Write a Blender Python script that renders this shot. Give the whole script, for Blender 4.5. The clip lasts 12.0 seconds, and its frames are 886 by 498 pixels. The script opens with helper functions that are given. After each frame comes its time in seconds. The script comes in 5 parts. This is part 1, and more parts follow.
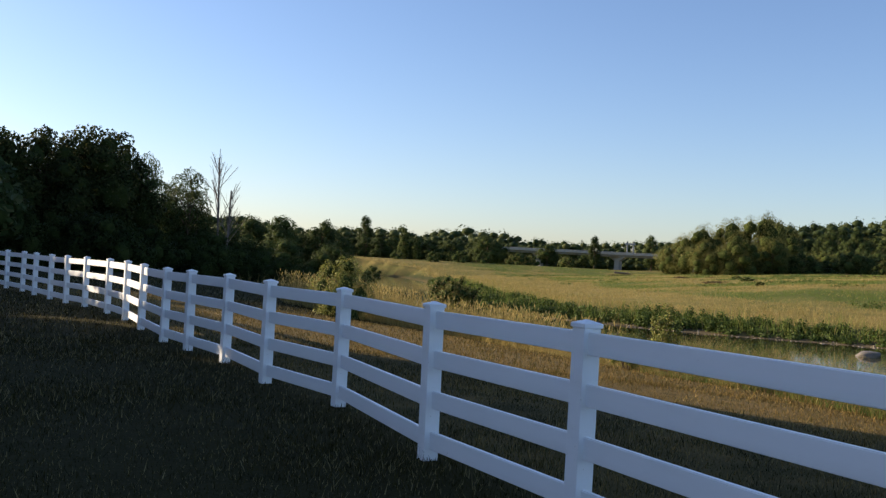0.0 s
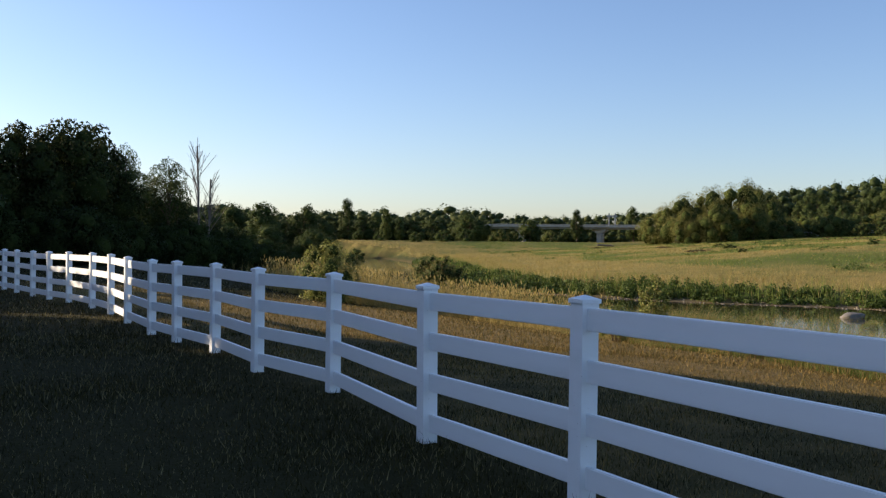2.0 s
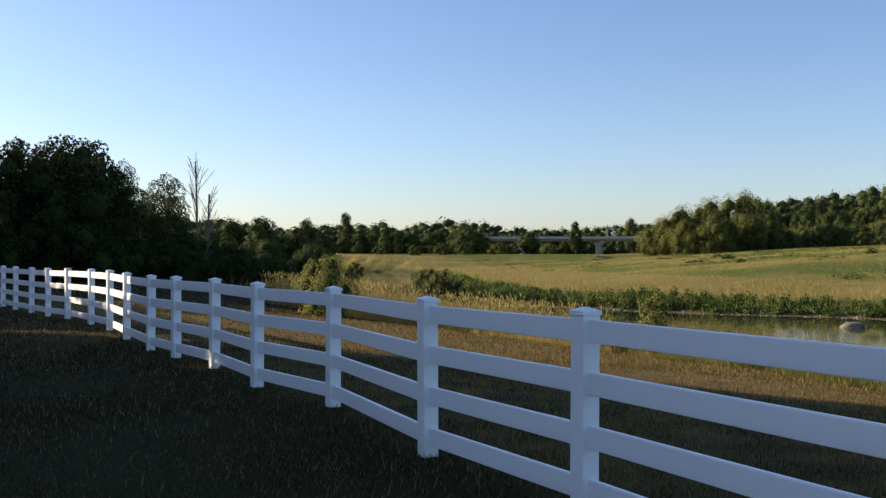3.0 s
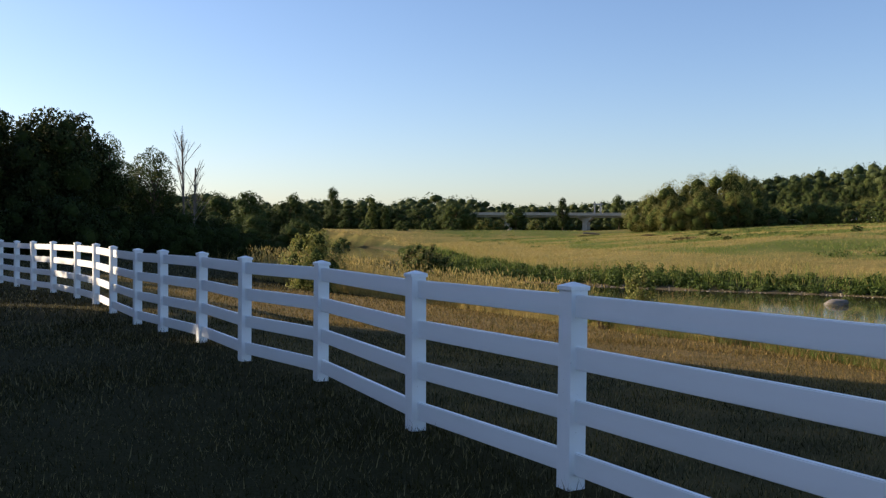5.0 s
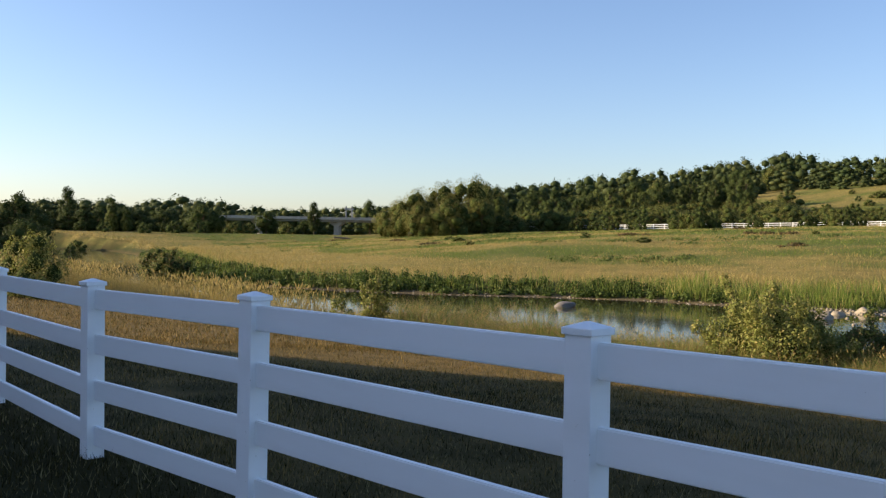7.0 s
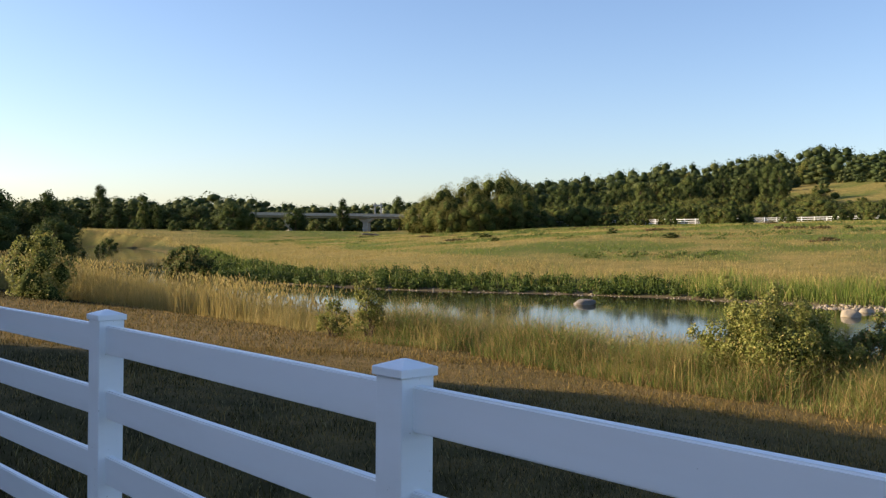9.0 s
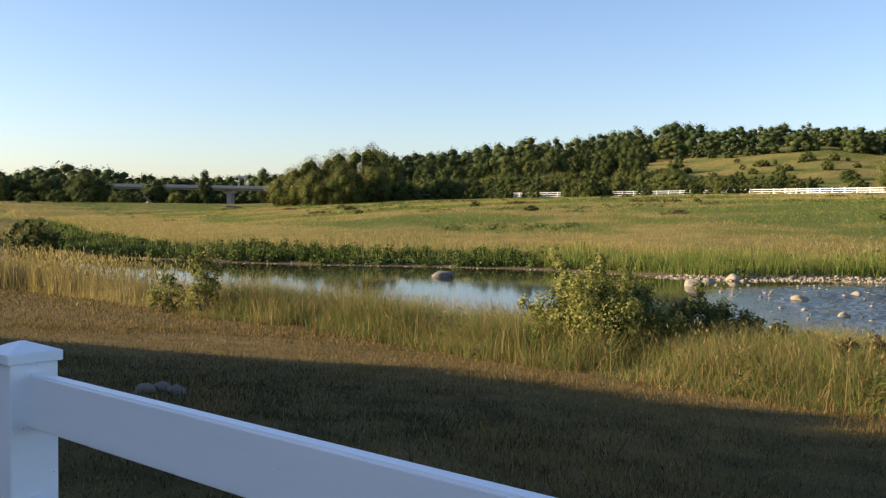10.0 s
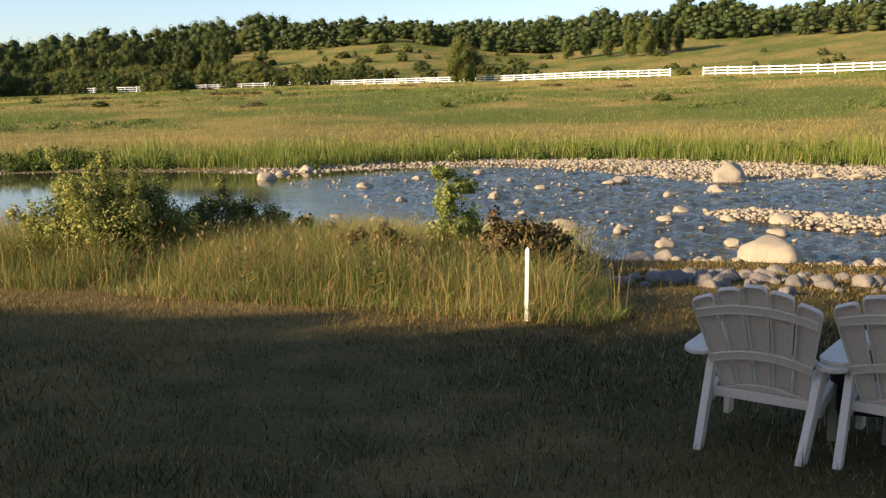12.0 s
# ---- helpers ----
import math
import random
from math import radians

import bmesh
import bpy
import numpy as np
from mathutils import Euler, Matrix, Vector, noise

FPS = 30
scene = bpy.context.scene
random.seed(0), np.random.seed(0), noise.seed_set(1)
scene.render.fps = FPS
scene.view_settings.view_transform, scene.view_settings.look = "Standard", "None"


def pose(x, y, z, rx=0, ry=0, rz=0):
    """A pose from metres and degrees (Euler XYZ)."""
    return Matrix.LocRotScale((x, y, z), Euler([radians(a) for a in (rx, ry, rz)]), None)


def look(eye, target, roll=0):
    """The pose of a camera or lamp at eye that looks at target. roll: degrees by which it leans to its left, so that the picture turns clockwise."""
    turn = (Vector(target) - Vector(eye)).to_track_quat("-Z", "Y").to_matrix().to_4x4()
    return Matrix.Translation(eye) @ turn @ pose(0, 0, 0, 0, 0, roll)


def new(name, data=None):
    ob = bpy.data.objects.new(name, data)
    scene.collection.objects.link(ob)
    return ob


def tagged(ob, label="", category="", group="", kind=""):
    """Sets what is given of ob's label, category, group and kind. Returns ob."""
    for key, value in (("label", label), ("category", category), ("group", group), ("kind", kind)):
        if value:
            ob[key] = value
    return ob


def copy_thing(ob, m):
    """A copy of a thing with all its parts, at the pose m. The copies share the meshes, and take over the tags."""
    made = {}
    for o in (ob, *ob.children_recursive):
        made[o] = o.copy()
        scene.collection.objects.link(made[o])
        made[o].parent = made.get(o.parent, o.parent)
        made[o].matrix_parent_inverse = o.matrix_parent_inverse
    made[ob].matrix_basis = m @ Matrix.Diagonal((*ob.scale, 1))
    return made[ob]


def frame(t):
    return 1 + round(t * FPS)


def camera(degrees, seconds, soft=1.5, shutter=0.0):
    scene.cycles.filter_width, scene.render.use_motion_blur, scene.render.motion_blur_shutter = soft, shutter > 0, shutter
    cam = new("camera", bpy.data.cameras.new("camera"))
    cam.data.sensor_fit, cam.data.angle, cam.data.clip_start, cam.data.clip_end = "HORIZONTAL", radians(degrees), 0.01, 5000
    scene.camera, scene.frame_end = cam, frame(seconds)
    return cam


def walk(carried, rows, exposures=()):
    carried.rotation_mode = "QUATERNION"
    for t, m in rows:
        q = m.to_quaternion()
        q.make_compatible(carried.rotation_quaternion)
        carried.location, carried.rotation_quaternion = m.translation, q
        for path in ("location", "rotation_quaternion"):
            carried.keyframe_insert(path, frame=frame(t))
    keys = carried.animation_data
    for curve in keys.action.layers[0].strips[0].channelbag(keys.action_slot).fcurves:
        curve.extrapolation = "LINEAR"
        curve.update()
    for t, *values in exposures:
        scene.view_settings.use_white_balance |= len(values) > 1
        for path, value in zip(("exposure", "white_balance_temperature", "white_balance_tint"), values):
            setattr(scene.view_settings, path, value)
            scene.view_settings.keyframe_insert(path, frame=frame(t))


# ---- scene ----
cam = camera(50.8, 12.0, 1.32)

PATH = [
    (0, (0.068, -0.415, 1.577), (-0.179, 1.569, 1.607), 3.0),
    (0.5, (0.01, -0.315, 1.574), (-0.236, 1.67, 1.589), 2.0),
    (1, (0.015, -0.309, 1.579), (-0.167, 1.683, 1.581), 1.1),
    (1.5, (0.004, -0.339, 1.574), (-0.22, 1.648, 1.55), 0.6),
    (2, (-0.009, -0.34, 1.585), (-0.218, 1.649, 1.572), 0.6),
    (2.5, (-0.007, -0.318, 1.584), (-0.215, 1.671, 1.594), 0.6),
    (2.7, (-0.013, -0.322, 1.584), (-0.223, 1.667, 1.606), 0.2),
    (4.3, (-0.02, -0.353, 1.58), (-0.212, 1.637, 1.525), 0.1),
    (4.5, (-0.022, -0.335, 1.58), (-0.204, 1.656, 1.533), 0.1),
    (5, (-0.026, -0.331, 1.577), (-0.205, 1.66, 1.54), 0.4),
    (5.5, (-0.019, -0.327, 1.576), (-0.199, 1.664, 1.547), 1.0),
    (6, (0.081, -0.316, 1.585), (-0.047, 1.679, 1.562), 0.6),
    (6.5, (0.272, -0.171, 1.573), (0.451, 1.82, 1.516), 0.6),
    (7, (0.393, 0.093, 1.587), (0.739, 2.063, 1.565), 0.9),
    (8.8, (1.181, 0.581, 1.652), (1.35, 2.573, 1.594), 1.8),
    (9, (1.267, 0.641, 1.665), (1.546, 2.622, 1.633), 0.6),
    (9.5, (1.58, 0.801, 1.639), (2.056, 2.744, 1.603), -2.0),
    (10, (1.935, 0.864, 1.64), (2.487, 2.784, 1.553), 0.7),
    (10.5, (2.224, 0.962, 1.64), (3.009, 2.799, 1.551), 0.8),
    (11, (2.631, 1.212, 1.604), (3.572, 2.973, 1.5), -1.3),
    (11.5, (3.093, 1.254, 1.6), (4.187, 2.917, 1.407), -0.7),
    (12, (3.488, 1.359, 1.584), (4.77, 2.862, 1.273), -0.7),
]
walk(cam, [(t, look(eye, target, roll)) for t, eye, target, roll in PATH], [(0.0, 0.95, 5950.0, 21.0), (5.5, 0.95, 5950.0, 21.0), (7.0, 1.12, 6080.0, 21.0), (9.5, 1.20, 6180.0, 21.0), (11.0, 1.20, 6260.0, 21.0), (12.0, 1.32, 6420.0, 21.0)])

# ---- light ----
SUN_AZ, SUN_EL = -77.0, 16.0            # degrees, clockwise from +y
sun_dir = Vector((math.sin(radians(SUN_AZ)) * math.cos(radians(SUN_EL)), math.cos(radians(SUN_AZ)) * math.cos(radians(SUN_EL)), math.sin(radians(SUN_EL))))
world = bpy.data.worlds.new("world")
scene.world = world
world.use_nodes = True
wn = world.node_tree
sky = wn.nodes.new("ShaderNodeTexSky")
sky.sky_type = "NISHITA"
sky.sun_disc = False
sky.sun_elevation, sky.sun_rotation = radians(SUN_EL), radians(SUN_AZ)
sky.air_density, sky.dust_density, sky.ozone_density = 1.0, 0.65, 2.4
wn.links.new(sky.outputs[0], wn.nodes["Background"].inputs[0])
wn.nodes["Background"].inputs[1].default_value = 0.092
sun = new("sun", bpy.data.lights.new("sun", "SUN"))
sun.data.energy, sun.data.angle, sun.data.color = 5.0, radians(0.6), (1.0, 0.80, 0.48)
sun.matrix_basis = look((-60, -12, 40), (Vector((-60, -12, 40)) - sun_dir))


# ---- materials ----
class Nodes:
    def __init__(self, name):
        self.m = bpy.data.materials.new(name)
        self.m.use_nodes = True
        self.t = self.m.node_tree
        self.b = self.t.nodes["Principled BSDF"]
        self.out = self.t.nodes["Material Output"]

    def add(self, kind, **props):
        n = self.t.nodes.new("ShaderNode" + kind)
        for k, v in props.items():
            setattr(n, k, v)
        return n

    def link(self, a, b):
        self.t.links.new(a, b)

    def coord(self, stretch=None):
        c = self.add("TexCoord")
        if not stretch:
            return c.outputs["Object"]
        mp = self.add("Mapping")
        mp.inputs["Scale"].default_value = stretch
        self.link(c.outputs["Object"], mp.inputs[0])
        return mp.outputs[0]

    def noise(self, scale, detail=4.0, vec=None, rough=0.55):
        n = self.add("TexNoise")
        n.inputs["Scale"].default_value, n.inputs["Detail"].default_value, n.inputs["Roughness"].default_value = scale, detail, rough
        self.link(vec if vec else self.coord(), n.inputs["Vector"])
        return n.outputs["Fac"]

    def span(self, value, lo, hi, a=0.0, b=1.0):
        n = self.add("MapRange")
        n.inputs["To Min"].default_value, n.inputs["To Max"].default_value = a, b
        n.inputs["From Min"].default_value, n.inputs["From Max"].default_value = lo, hi
        self.link(value, n.inputs["Value"])
        return n.outputs[0]

    def mix(self, fac, a, b):
        n = self.add("Mix", data_type="RGBA")
        for socket, v in ((n.inputs[0], fac), (n.inputs[6], a), (n.inputs[7], b)):
            if isinstance(v, (tuple, list)):
                socket.default_value = (*v, 1.0)
            elif isinstance(v, (int, float)):
                socket.default_value = v
            else:
                self.link(v, socket)
        return n.outputs[2]

    def bump(self, height, strength, distance):
        n = self.add("Bump")
        n.inputs["Strength"].default_value, n.inputs["Distance"].default_value = strength, distance
        self.link(height, n.inputs["Height"])
        self.link(n.outputs[0], self.b.inputs["Normal"])

    def done(self, colour, rough=0.8, spec=0.3):
        if isinstance(colour, (tuple, list)):
            self.b.inputs["Base Color"].default_value = (*colour, 1.0)
        else:
            self.link(colour, self.b.inputs["Base Color"])
        self.b.inputs["Roughness"].default_value = rough
        self.b.inputs["Specular IOR Level"].default_value = spec
        return self.m


def plain(name, a, b, scale=2.0, rough=0.7, bump=0.2, grain=40.0, spec=0.3, metal=0.0):
    """Two tones in broad patches, with a fine grain."""
    n = Nodes(name)
    patch = n.span(n.noise(scale, 5), 0.3, 0.7)
    fine = n.noise(grain, 3)
    c = n.mix(patch, a, b)
    c = n.mix(n.span(fine, 0.25, 0.95), c, tuple(v * 0.72 for v in a))
    n.bump(fine, bump, 0.01)
    n.b.inputs["Metallic"].default_value = metal
    return n.done(c, rough, spec)


def leafy(name, a, b, dry=(0.2, 0.16, 0.06), dry_amount=0.1, patch=0.6, through_light=0.3, spec=0.2, shade=0.55):
    """Foliage: each leaf or blade its own tone, larger patches between two greens, some light let through."""
    n = Nodes(name)
    geo = n.add("NewGeometry")
    info = n.add("ObjectInfo")
    rand = geo.outputs["Random Per Island"]
    c = n.mix(n.span(n.noise(patch, 3), 0.35, 0.65), a, b)
    c = n.mix(rand, c, tuple(v * shade for v in a))
    third = n.add("Math", operation="FRACT")
    times = n.add("Math", operation="MULTIPLY")
    times.inputs[1].default_value = 7.31
    n.link(rand, times.inputs[0])
    n.link(times.outputs[0], third.inputs[0])
    c = n.mix(n.span(third.outputs[0], 1.0 - dry_amount, 1.0 - dry_amount + 0.02), c, dry)
    own = n.add("HueSaturation")
    n.link(c, own.inputs["Color"])
    n.link(n.span(info.outputs["Random"], 0.0, 1.0, 0.78, 1.2), own.inputs["Value"])
    own.inputs["Saturation"].default_value = 1.0
    c = own.outputs[0]
    n.done(c, 0.65, spec)
    tr = n.add("BsdfTranslucent")
    n.link(c, tr.inputs[0])
    mx = n.add("MixShader")
    mx.inputs[0].default_value = through_light
    n.link(n.b.outputs[0], mx.inputs[1])
    n.link(tr.outputs[0], mx.inputs[2])
    n.link(mx.outputs[0], n.out.inputs[0])
    return n.m


def ground_material():
    n = Nodes("ground_earth_and_turf")
    wide = n.span(n.noise(0.35, 4), 0.35, 0.68)
    small = n.span(n.noise(2.4, 6), 0.3, 0.7)
    fine = n.noise(28, 4)
    lawn = n.mix(wide, (0.22, 0.155, 0.06), (0.32, 0.22, 0.095))
    lawn = n.mix(small, lawn, (0.16, 0.12, 0.045))
    # green turf near black: part of the lawn's shade sits in this colour
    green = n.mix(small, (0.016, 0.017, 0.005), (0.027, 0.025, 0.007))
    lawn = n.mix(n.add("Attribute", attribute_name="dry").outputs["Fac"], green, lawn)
    streak = n.span(n.noise(0.09, 5, n.coord((0.35, 1.0, 1.0))), 0.38, 0.62)
    gold = n.add("Attribute", attribute_name="gold").outputs["Fac"]
    both = n.add("Math", operation="MULTIPLY_ADD")
    both.inputs[1].default_value = 0.45
    n.link(streak, both.inputs[0])
    n.link(n.span(gold, 0.0, 1.0, -0.25, 0.7), both.inputs[2])
    far = n.mix(n.span(both.outputs[0], 0.0, 1.0), (0.105, 0.16, 0.028), (0.42, 0.31, 0.105))
    far = n.mix(n.span(n.noise(0.6, 5), 0.3, 0.8), far, (0.15, 0.165, 0.045))
    bank = n.mix(n.span(n.noise(1.5, 5), 0.3, 0.7), (0.038, 0.058, 0.015), (0.06, 0.075, 0.022))
    far = n.mix(n.add("Attribute", attribute_name="bank").outputs["Fac"], far, bank)
    silt = n.mix(n.span(n.noise(3.0, 5), 0.3, 0.7), (0.11, 0.085, 0.055), (0.20, 0.165, 0.115))
    masks = {}
    for key in ("meadow", "shore"):
        masks[key] = n.add("Attribute", attribute_name=key).outputs["Fac"]
    c = n.mix(masks["meadow"], lawn, far)
    c = n.mix(masks["shore"], c, silt)
    c = n.mix(n.span(fine, 0.2, 1.0), c, (0.05, 0.045, 0.02))
    n.bump(fine, 0.6, 0.03)
    return n.done(c, 0.95, 0.04)


def water_material():
    n = Nodes("river_water")
    ripples = n.noise(2.2, 4, n.coord((1.0, 1.6, 1.0)))
    fast = n.noise(6.0, 5, n.coord((1.0, 1.0, 1.0)), 0.65)
    rapid = n.add("Attribute", attribute_name="rapid").outputs["Fac"]
    still = n.add("Math", operation="MULTIPLY")
    still.inputs[1].default_value = 0.005
    n.link(ripples, still.inputs[0])
    quick = n.add("Math", operation="MULTIPLY")
    n.link(fast, quick.inputs[0])
    n.link(rapid, quick.inputs[1])
    total = n.add("Math", operation="ADD")
    n.link(still.outputs[0], total.inputs[0])
    n.link(quick.outputs[0], total.inputs[1])
    n.bump(total.outputs[0], 0.6, 0.11)
    c = n.mix(n.span(n.noise(0.5, 4), 0.35, 0.7), (0.018, 0.022, 0.012), (0.045, 0.036, 0.018))
    n.b.inputs["IOR"].default_value = 1.33
    m = n.done(c, 0.05, 0.42)
    n.link(n.span(rapid, 0.0, 1.0, 0.42, 0.13), n.b.inputs["Specular IOR Level"])
    return m


def vinyl_material():
    n = Nodes("white_vinyl")
    dirt = n.span(n.noise(1.3, 6, n.coord((1, 1, 3))), 0.45, 0.8)
    c = n.mix(dirt, (0.90, 0.915, 0.92), (0.83, 0.84, 0.83))
    specks = n.span(n.noise(55, 2), 0.74, 0.80)
    c = n.mix(specks, c, (0.25, 0.23, 0.18))
    n.bump(n.noise(90, 2), 0.05, 0.002)
    return n.done(c, 0.38, 0.45)


def stone_material(name, a, b, wet=(0.09, 0.08, 0.06)):
    n = Nodes(name)
    info = n.add("ObjectInfo").outputs["Random"]
    isl = n.add("NewGeometry").outputs["Random Per Island"]
    c = n.mix(n.span(n.noise(5, 6), 0.3, 0.7), a, b)
    c = n.mix(n.span(info, 0.3, 2.4), c, (0.42, 0.35, 0.23))
    c = n.mix(n.span(isl, 0.3, 1.5), c, (0.20, 0.19, 0.18))
    c = n.mix(n.span(n.noise(38, 4), 0.55, 0.85), c, wet)
    n.bump(n.noise(22, 6), 0.5, 0.03)
    return n.done(c, 0.82, 0.3)


M_ground, M_water, M_vinyl = ground_material(), water_material(), vinyl_material()
# green blades coloured extra dark to carry some of the tree shade
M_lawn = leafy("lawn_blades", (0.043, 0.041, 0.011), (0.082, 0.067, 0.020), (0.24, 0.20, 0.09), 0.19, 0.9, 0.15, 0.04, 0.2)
M_drylawn = leafy("dry_lawn_blades", (0.21, 0.145, 0.045), (0.29, 0.20, 0.068), (0.08, 0.07, 0.018), 0.30, 0.9, 0.2, 0.08, 0.4)
M_tall = leafy("tall_green_grass", (0.135, 0.19, 0.038), (0.24, 0.235, 0.065), (0.31, 0.20, 0.085), 0.3, 0.5, 0.3)
M_straw = leafy("dry_straw_grass", (0.52, 0.40, 0.135), (0.45, 0.36, 0.115), (0.27, 0.24, 0.07), 0.22, 0.3, 0.35)
M_reed = leafy("green_bank_grass", (0.145, 0.205, 0.032), (0.205, 0.23, 0.046), (0.36, 0.30, 0.10), 0.14, 0.25, 0.35, shade=0.75)
M_weed = leafy("broad_bank_weeds", (0.095, 0.155, 0.026), (0.145, 0.19, 0.036), (0.06, 0.095, 0.02), 0.15, 0.5, 0.25)
M_dock = leafy("meadow_weed_leaves", (0.085, 0.135, 0.026), (0.115, 0.15, 0.034), (0.14, 0.15, 0.045), 0.2, 0.5, 0.25)
M_leaf = leafy("dark_tree_leaves", (0.052, 0.082, 0.023), (0.080, 0.105, 0.032), (0.095, 0.105, 0.034), 0.15, 0.3, 0.3, 0.15, 0.75)
# darker copy of the tree leaves, for crowns seen against the light
M_edge = leafy("backlit_edge_leaves", (0.040, 0.055, 0.014), (0.055, 0.070, 0.018), (0.09, 0.09, 0.028), 0.12, 0.3, 0.25, 0.12, 0.7)
M_far = leafy("far_wood_leaves", (0.048, 0.074, 0.024), (0.092, 0.110, 0.038), (0.095, 0.11, 0.036), 0.1, 0.07, 0.3, 0.12, 0.75)
# leaf green lowered again to paint the shade under the grove
M_under = leafy("shade_toned_undergrowth", (0.034, 0.052, 0.012), (0.045, 0.062, 0.015), (0.05, 0.06, 0.016), 0.15, 0.3, 0.2, 0.08, 0.7)
M_pale = leafy("light_tree_leaves", (0.115, 0.150, 0.040), (0.15, 0.175, 0.052), (0.16, 0.17, 0.055), 0.1, 0.3, 0.35, 0.15, 0.75)
M_willow = leafy("willow_leaves", (0.145, 0.155, 0.038), (0.185, 0.18, 0.048), (0.19, 0.18, 0.056), 0.2, 0.4, 0.3, 0.15, 0.8)
M_bush = leafy("bush_leaves", (0.20, 0.23, 0.052), (0.26, 0.265, 0.07), (0.31, 0.27, 0.09), 0.15, 1.5, 0.35)
M_sapling = leafy("sapling_leaves", (0.25, 0.32, 0.075), (0.32, 0.35, 0.095), (0.36, 0.33, 0.11), 0.12, 1.5, 0.4)
M_darkbush = leafy("dark_bush_leaves", (0.13, 0.16, 0.04), (0.165, 0.18, 0.05), (0.22, 0.16, 0.06), 0.2, 1.5, 0.28)
M_rust = leafy("rusty_shrub_leaves", (0.12, 0.095, 0.036), (0.10, 0.11, 0.035), (0.17, 0.10, 0.045), 0.3, 1.5, 0.25)
M_bark = plain("bark", (0.10, 0.075, 0.05), (0.16, 0.12, 0.085), 4, 0.9, 0.6, 30, 0.1)
M_dead = plain("dead_wood", (0.24, 0.20, 0.16), (0.15, 0.12, 0.10), 3, 0.9, 0.5, 30, 0.1)
# dark filler colour standing in for the shade deep inside crowns
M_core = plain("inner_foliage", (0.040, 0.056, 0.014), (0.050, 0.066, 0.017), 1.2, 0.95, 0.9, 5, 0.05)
M_stone = stone_material("pale_river_stone", (0.35, 0.29, 0.195), (0.25, 0.215, 0.15))
M_grey = stone_material("grey_field_stone", (0.11, 0.10, 0.088), (0.18, 0.16, 0.135))
M_concrete = plain("concrete", (0.42, 0.38, 0.31), (0.50, 0.46, 0.39), 0.6, 0.85, 0.2, 12, 0.2)
M_steel = plain("weathered_steel", (0.30, 0.30, 0.28), (0.38, 0.37, 0.34), 0.5, 0.6, 0.1, 8, 0.4)
M_plastic = plain("grey_beige_resin", (0.65, 0.53, 0.40), (0.70, 0.575, 0.44), 3, 0.5, 0.06, 70, 0.4)
M_black = plain("black_fabric", (0.015, 0.015, 0.017), (0.025, 0.025, 0.028), 6, 0.8, 0.2, 60, 0.2)
M_timber = plain("weathered_timber", (0.30, 0.25, 0.18), (0.22, 0.18, 0.13), 5, 0.85, 0.3, 40, 0.2)
M_paint = plain("white_marker_paint", (0.78, 0.77, 0.72), (0.68, 0.66, 0.60), 4, 0.5, 0.05, 50, 0.4)


# ---- building helpers ----
def part(name, bm, material, parent=None, label=""):
    """Links a bmesh as one mesh object under a thing or part."""
    me = bpy.data.meshes.new(name)
    bm.to_mesh(me)
    bm.free()
    me.materials.append(material)
    ob = new(name, me)
    if parent:
        ob.parent = parent
    if label:
        ob["label"] = label
    return ob


def soup(name, verts, tris, material, parent=None, smooth=False, normals=None):
    """A triangle mesh from arrays."""
    verts, tris = np.asarray(verts, np.float32), np.asarray(tris, np.int32)
    me = bpy.data.meshes.new(name)
    me.vertices.add(len(verts))
    me.vertices.foreach_set("co", verts.ravel())
    me.loops.add(tris.size)
    me.loops.foreach_set("vertex_index", tris.ravel())
    me.polygons.add(len(tris))
    me.polygons.foreach_set("loop_start", np.arange(len(tris), dtype=np.int32) * 3)
    if smooth:
        me.polygons.foreach_set("use_smooth", np.ones(len(tris), bool))
    me.update(calc_edges=True)
    if normals is not None:
        me.normals_split_custom_set_from_vertices(np.asarray(normals, np.float32))
    me.materials.append(material)
    ob = new(name, me)
    if parent:
        ob.parent = parent
    return ob


def join(*sets):
    """Joins sets of vertices, triangles and, where given, normals."""
    vs, ts, ns, k = [], [], [], 0
    for v, t, *n in sets:
        vs.append(v)
        ts.append(t + k)
        ns += n
        k += len(v)
    out = (np.concatenate(vs), np.concatenate(ts))
    return (*out, np.concatenate(ns)) if ns else out


def thing(name, label, category, group="", m=None):
    ob = tagged(new(name), label, category, group)
    ob.empty_display_size = 0.2
    if m:
        ob.matrix_basis = m
    return ob


def add_box(bm, size, m, bevel=0.0):
    made = bmesh.ops.create_cube(bm, size=1.0, matrix=m @ Matrix.Diagonal((*size, 1)))
    if bevel:
        edges = {e for v in made["verts"] for e in v.link_edges}
        bmesh.ops.bevel(bm, geom=list(edges), offset=bevel, segments=2, affect="EDGES", profile=0.6)


def add_tube(bm, a, b, r0, r1, sides=7):
    a, b = Vector(a), Vector(b)
    m = Matrix.Translation((a + b) / 2) @ (b - a).to_track_quat("Z", "Y").to_matrix().to_4x4()
    bmesh.ops.create_cone(bm, cap_ends=True, segments=sides, radius1=r0, radius2=r1, depth=(b - a).length, matrix=m)


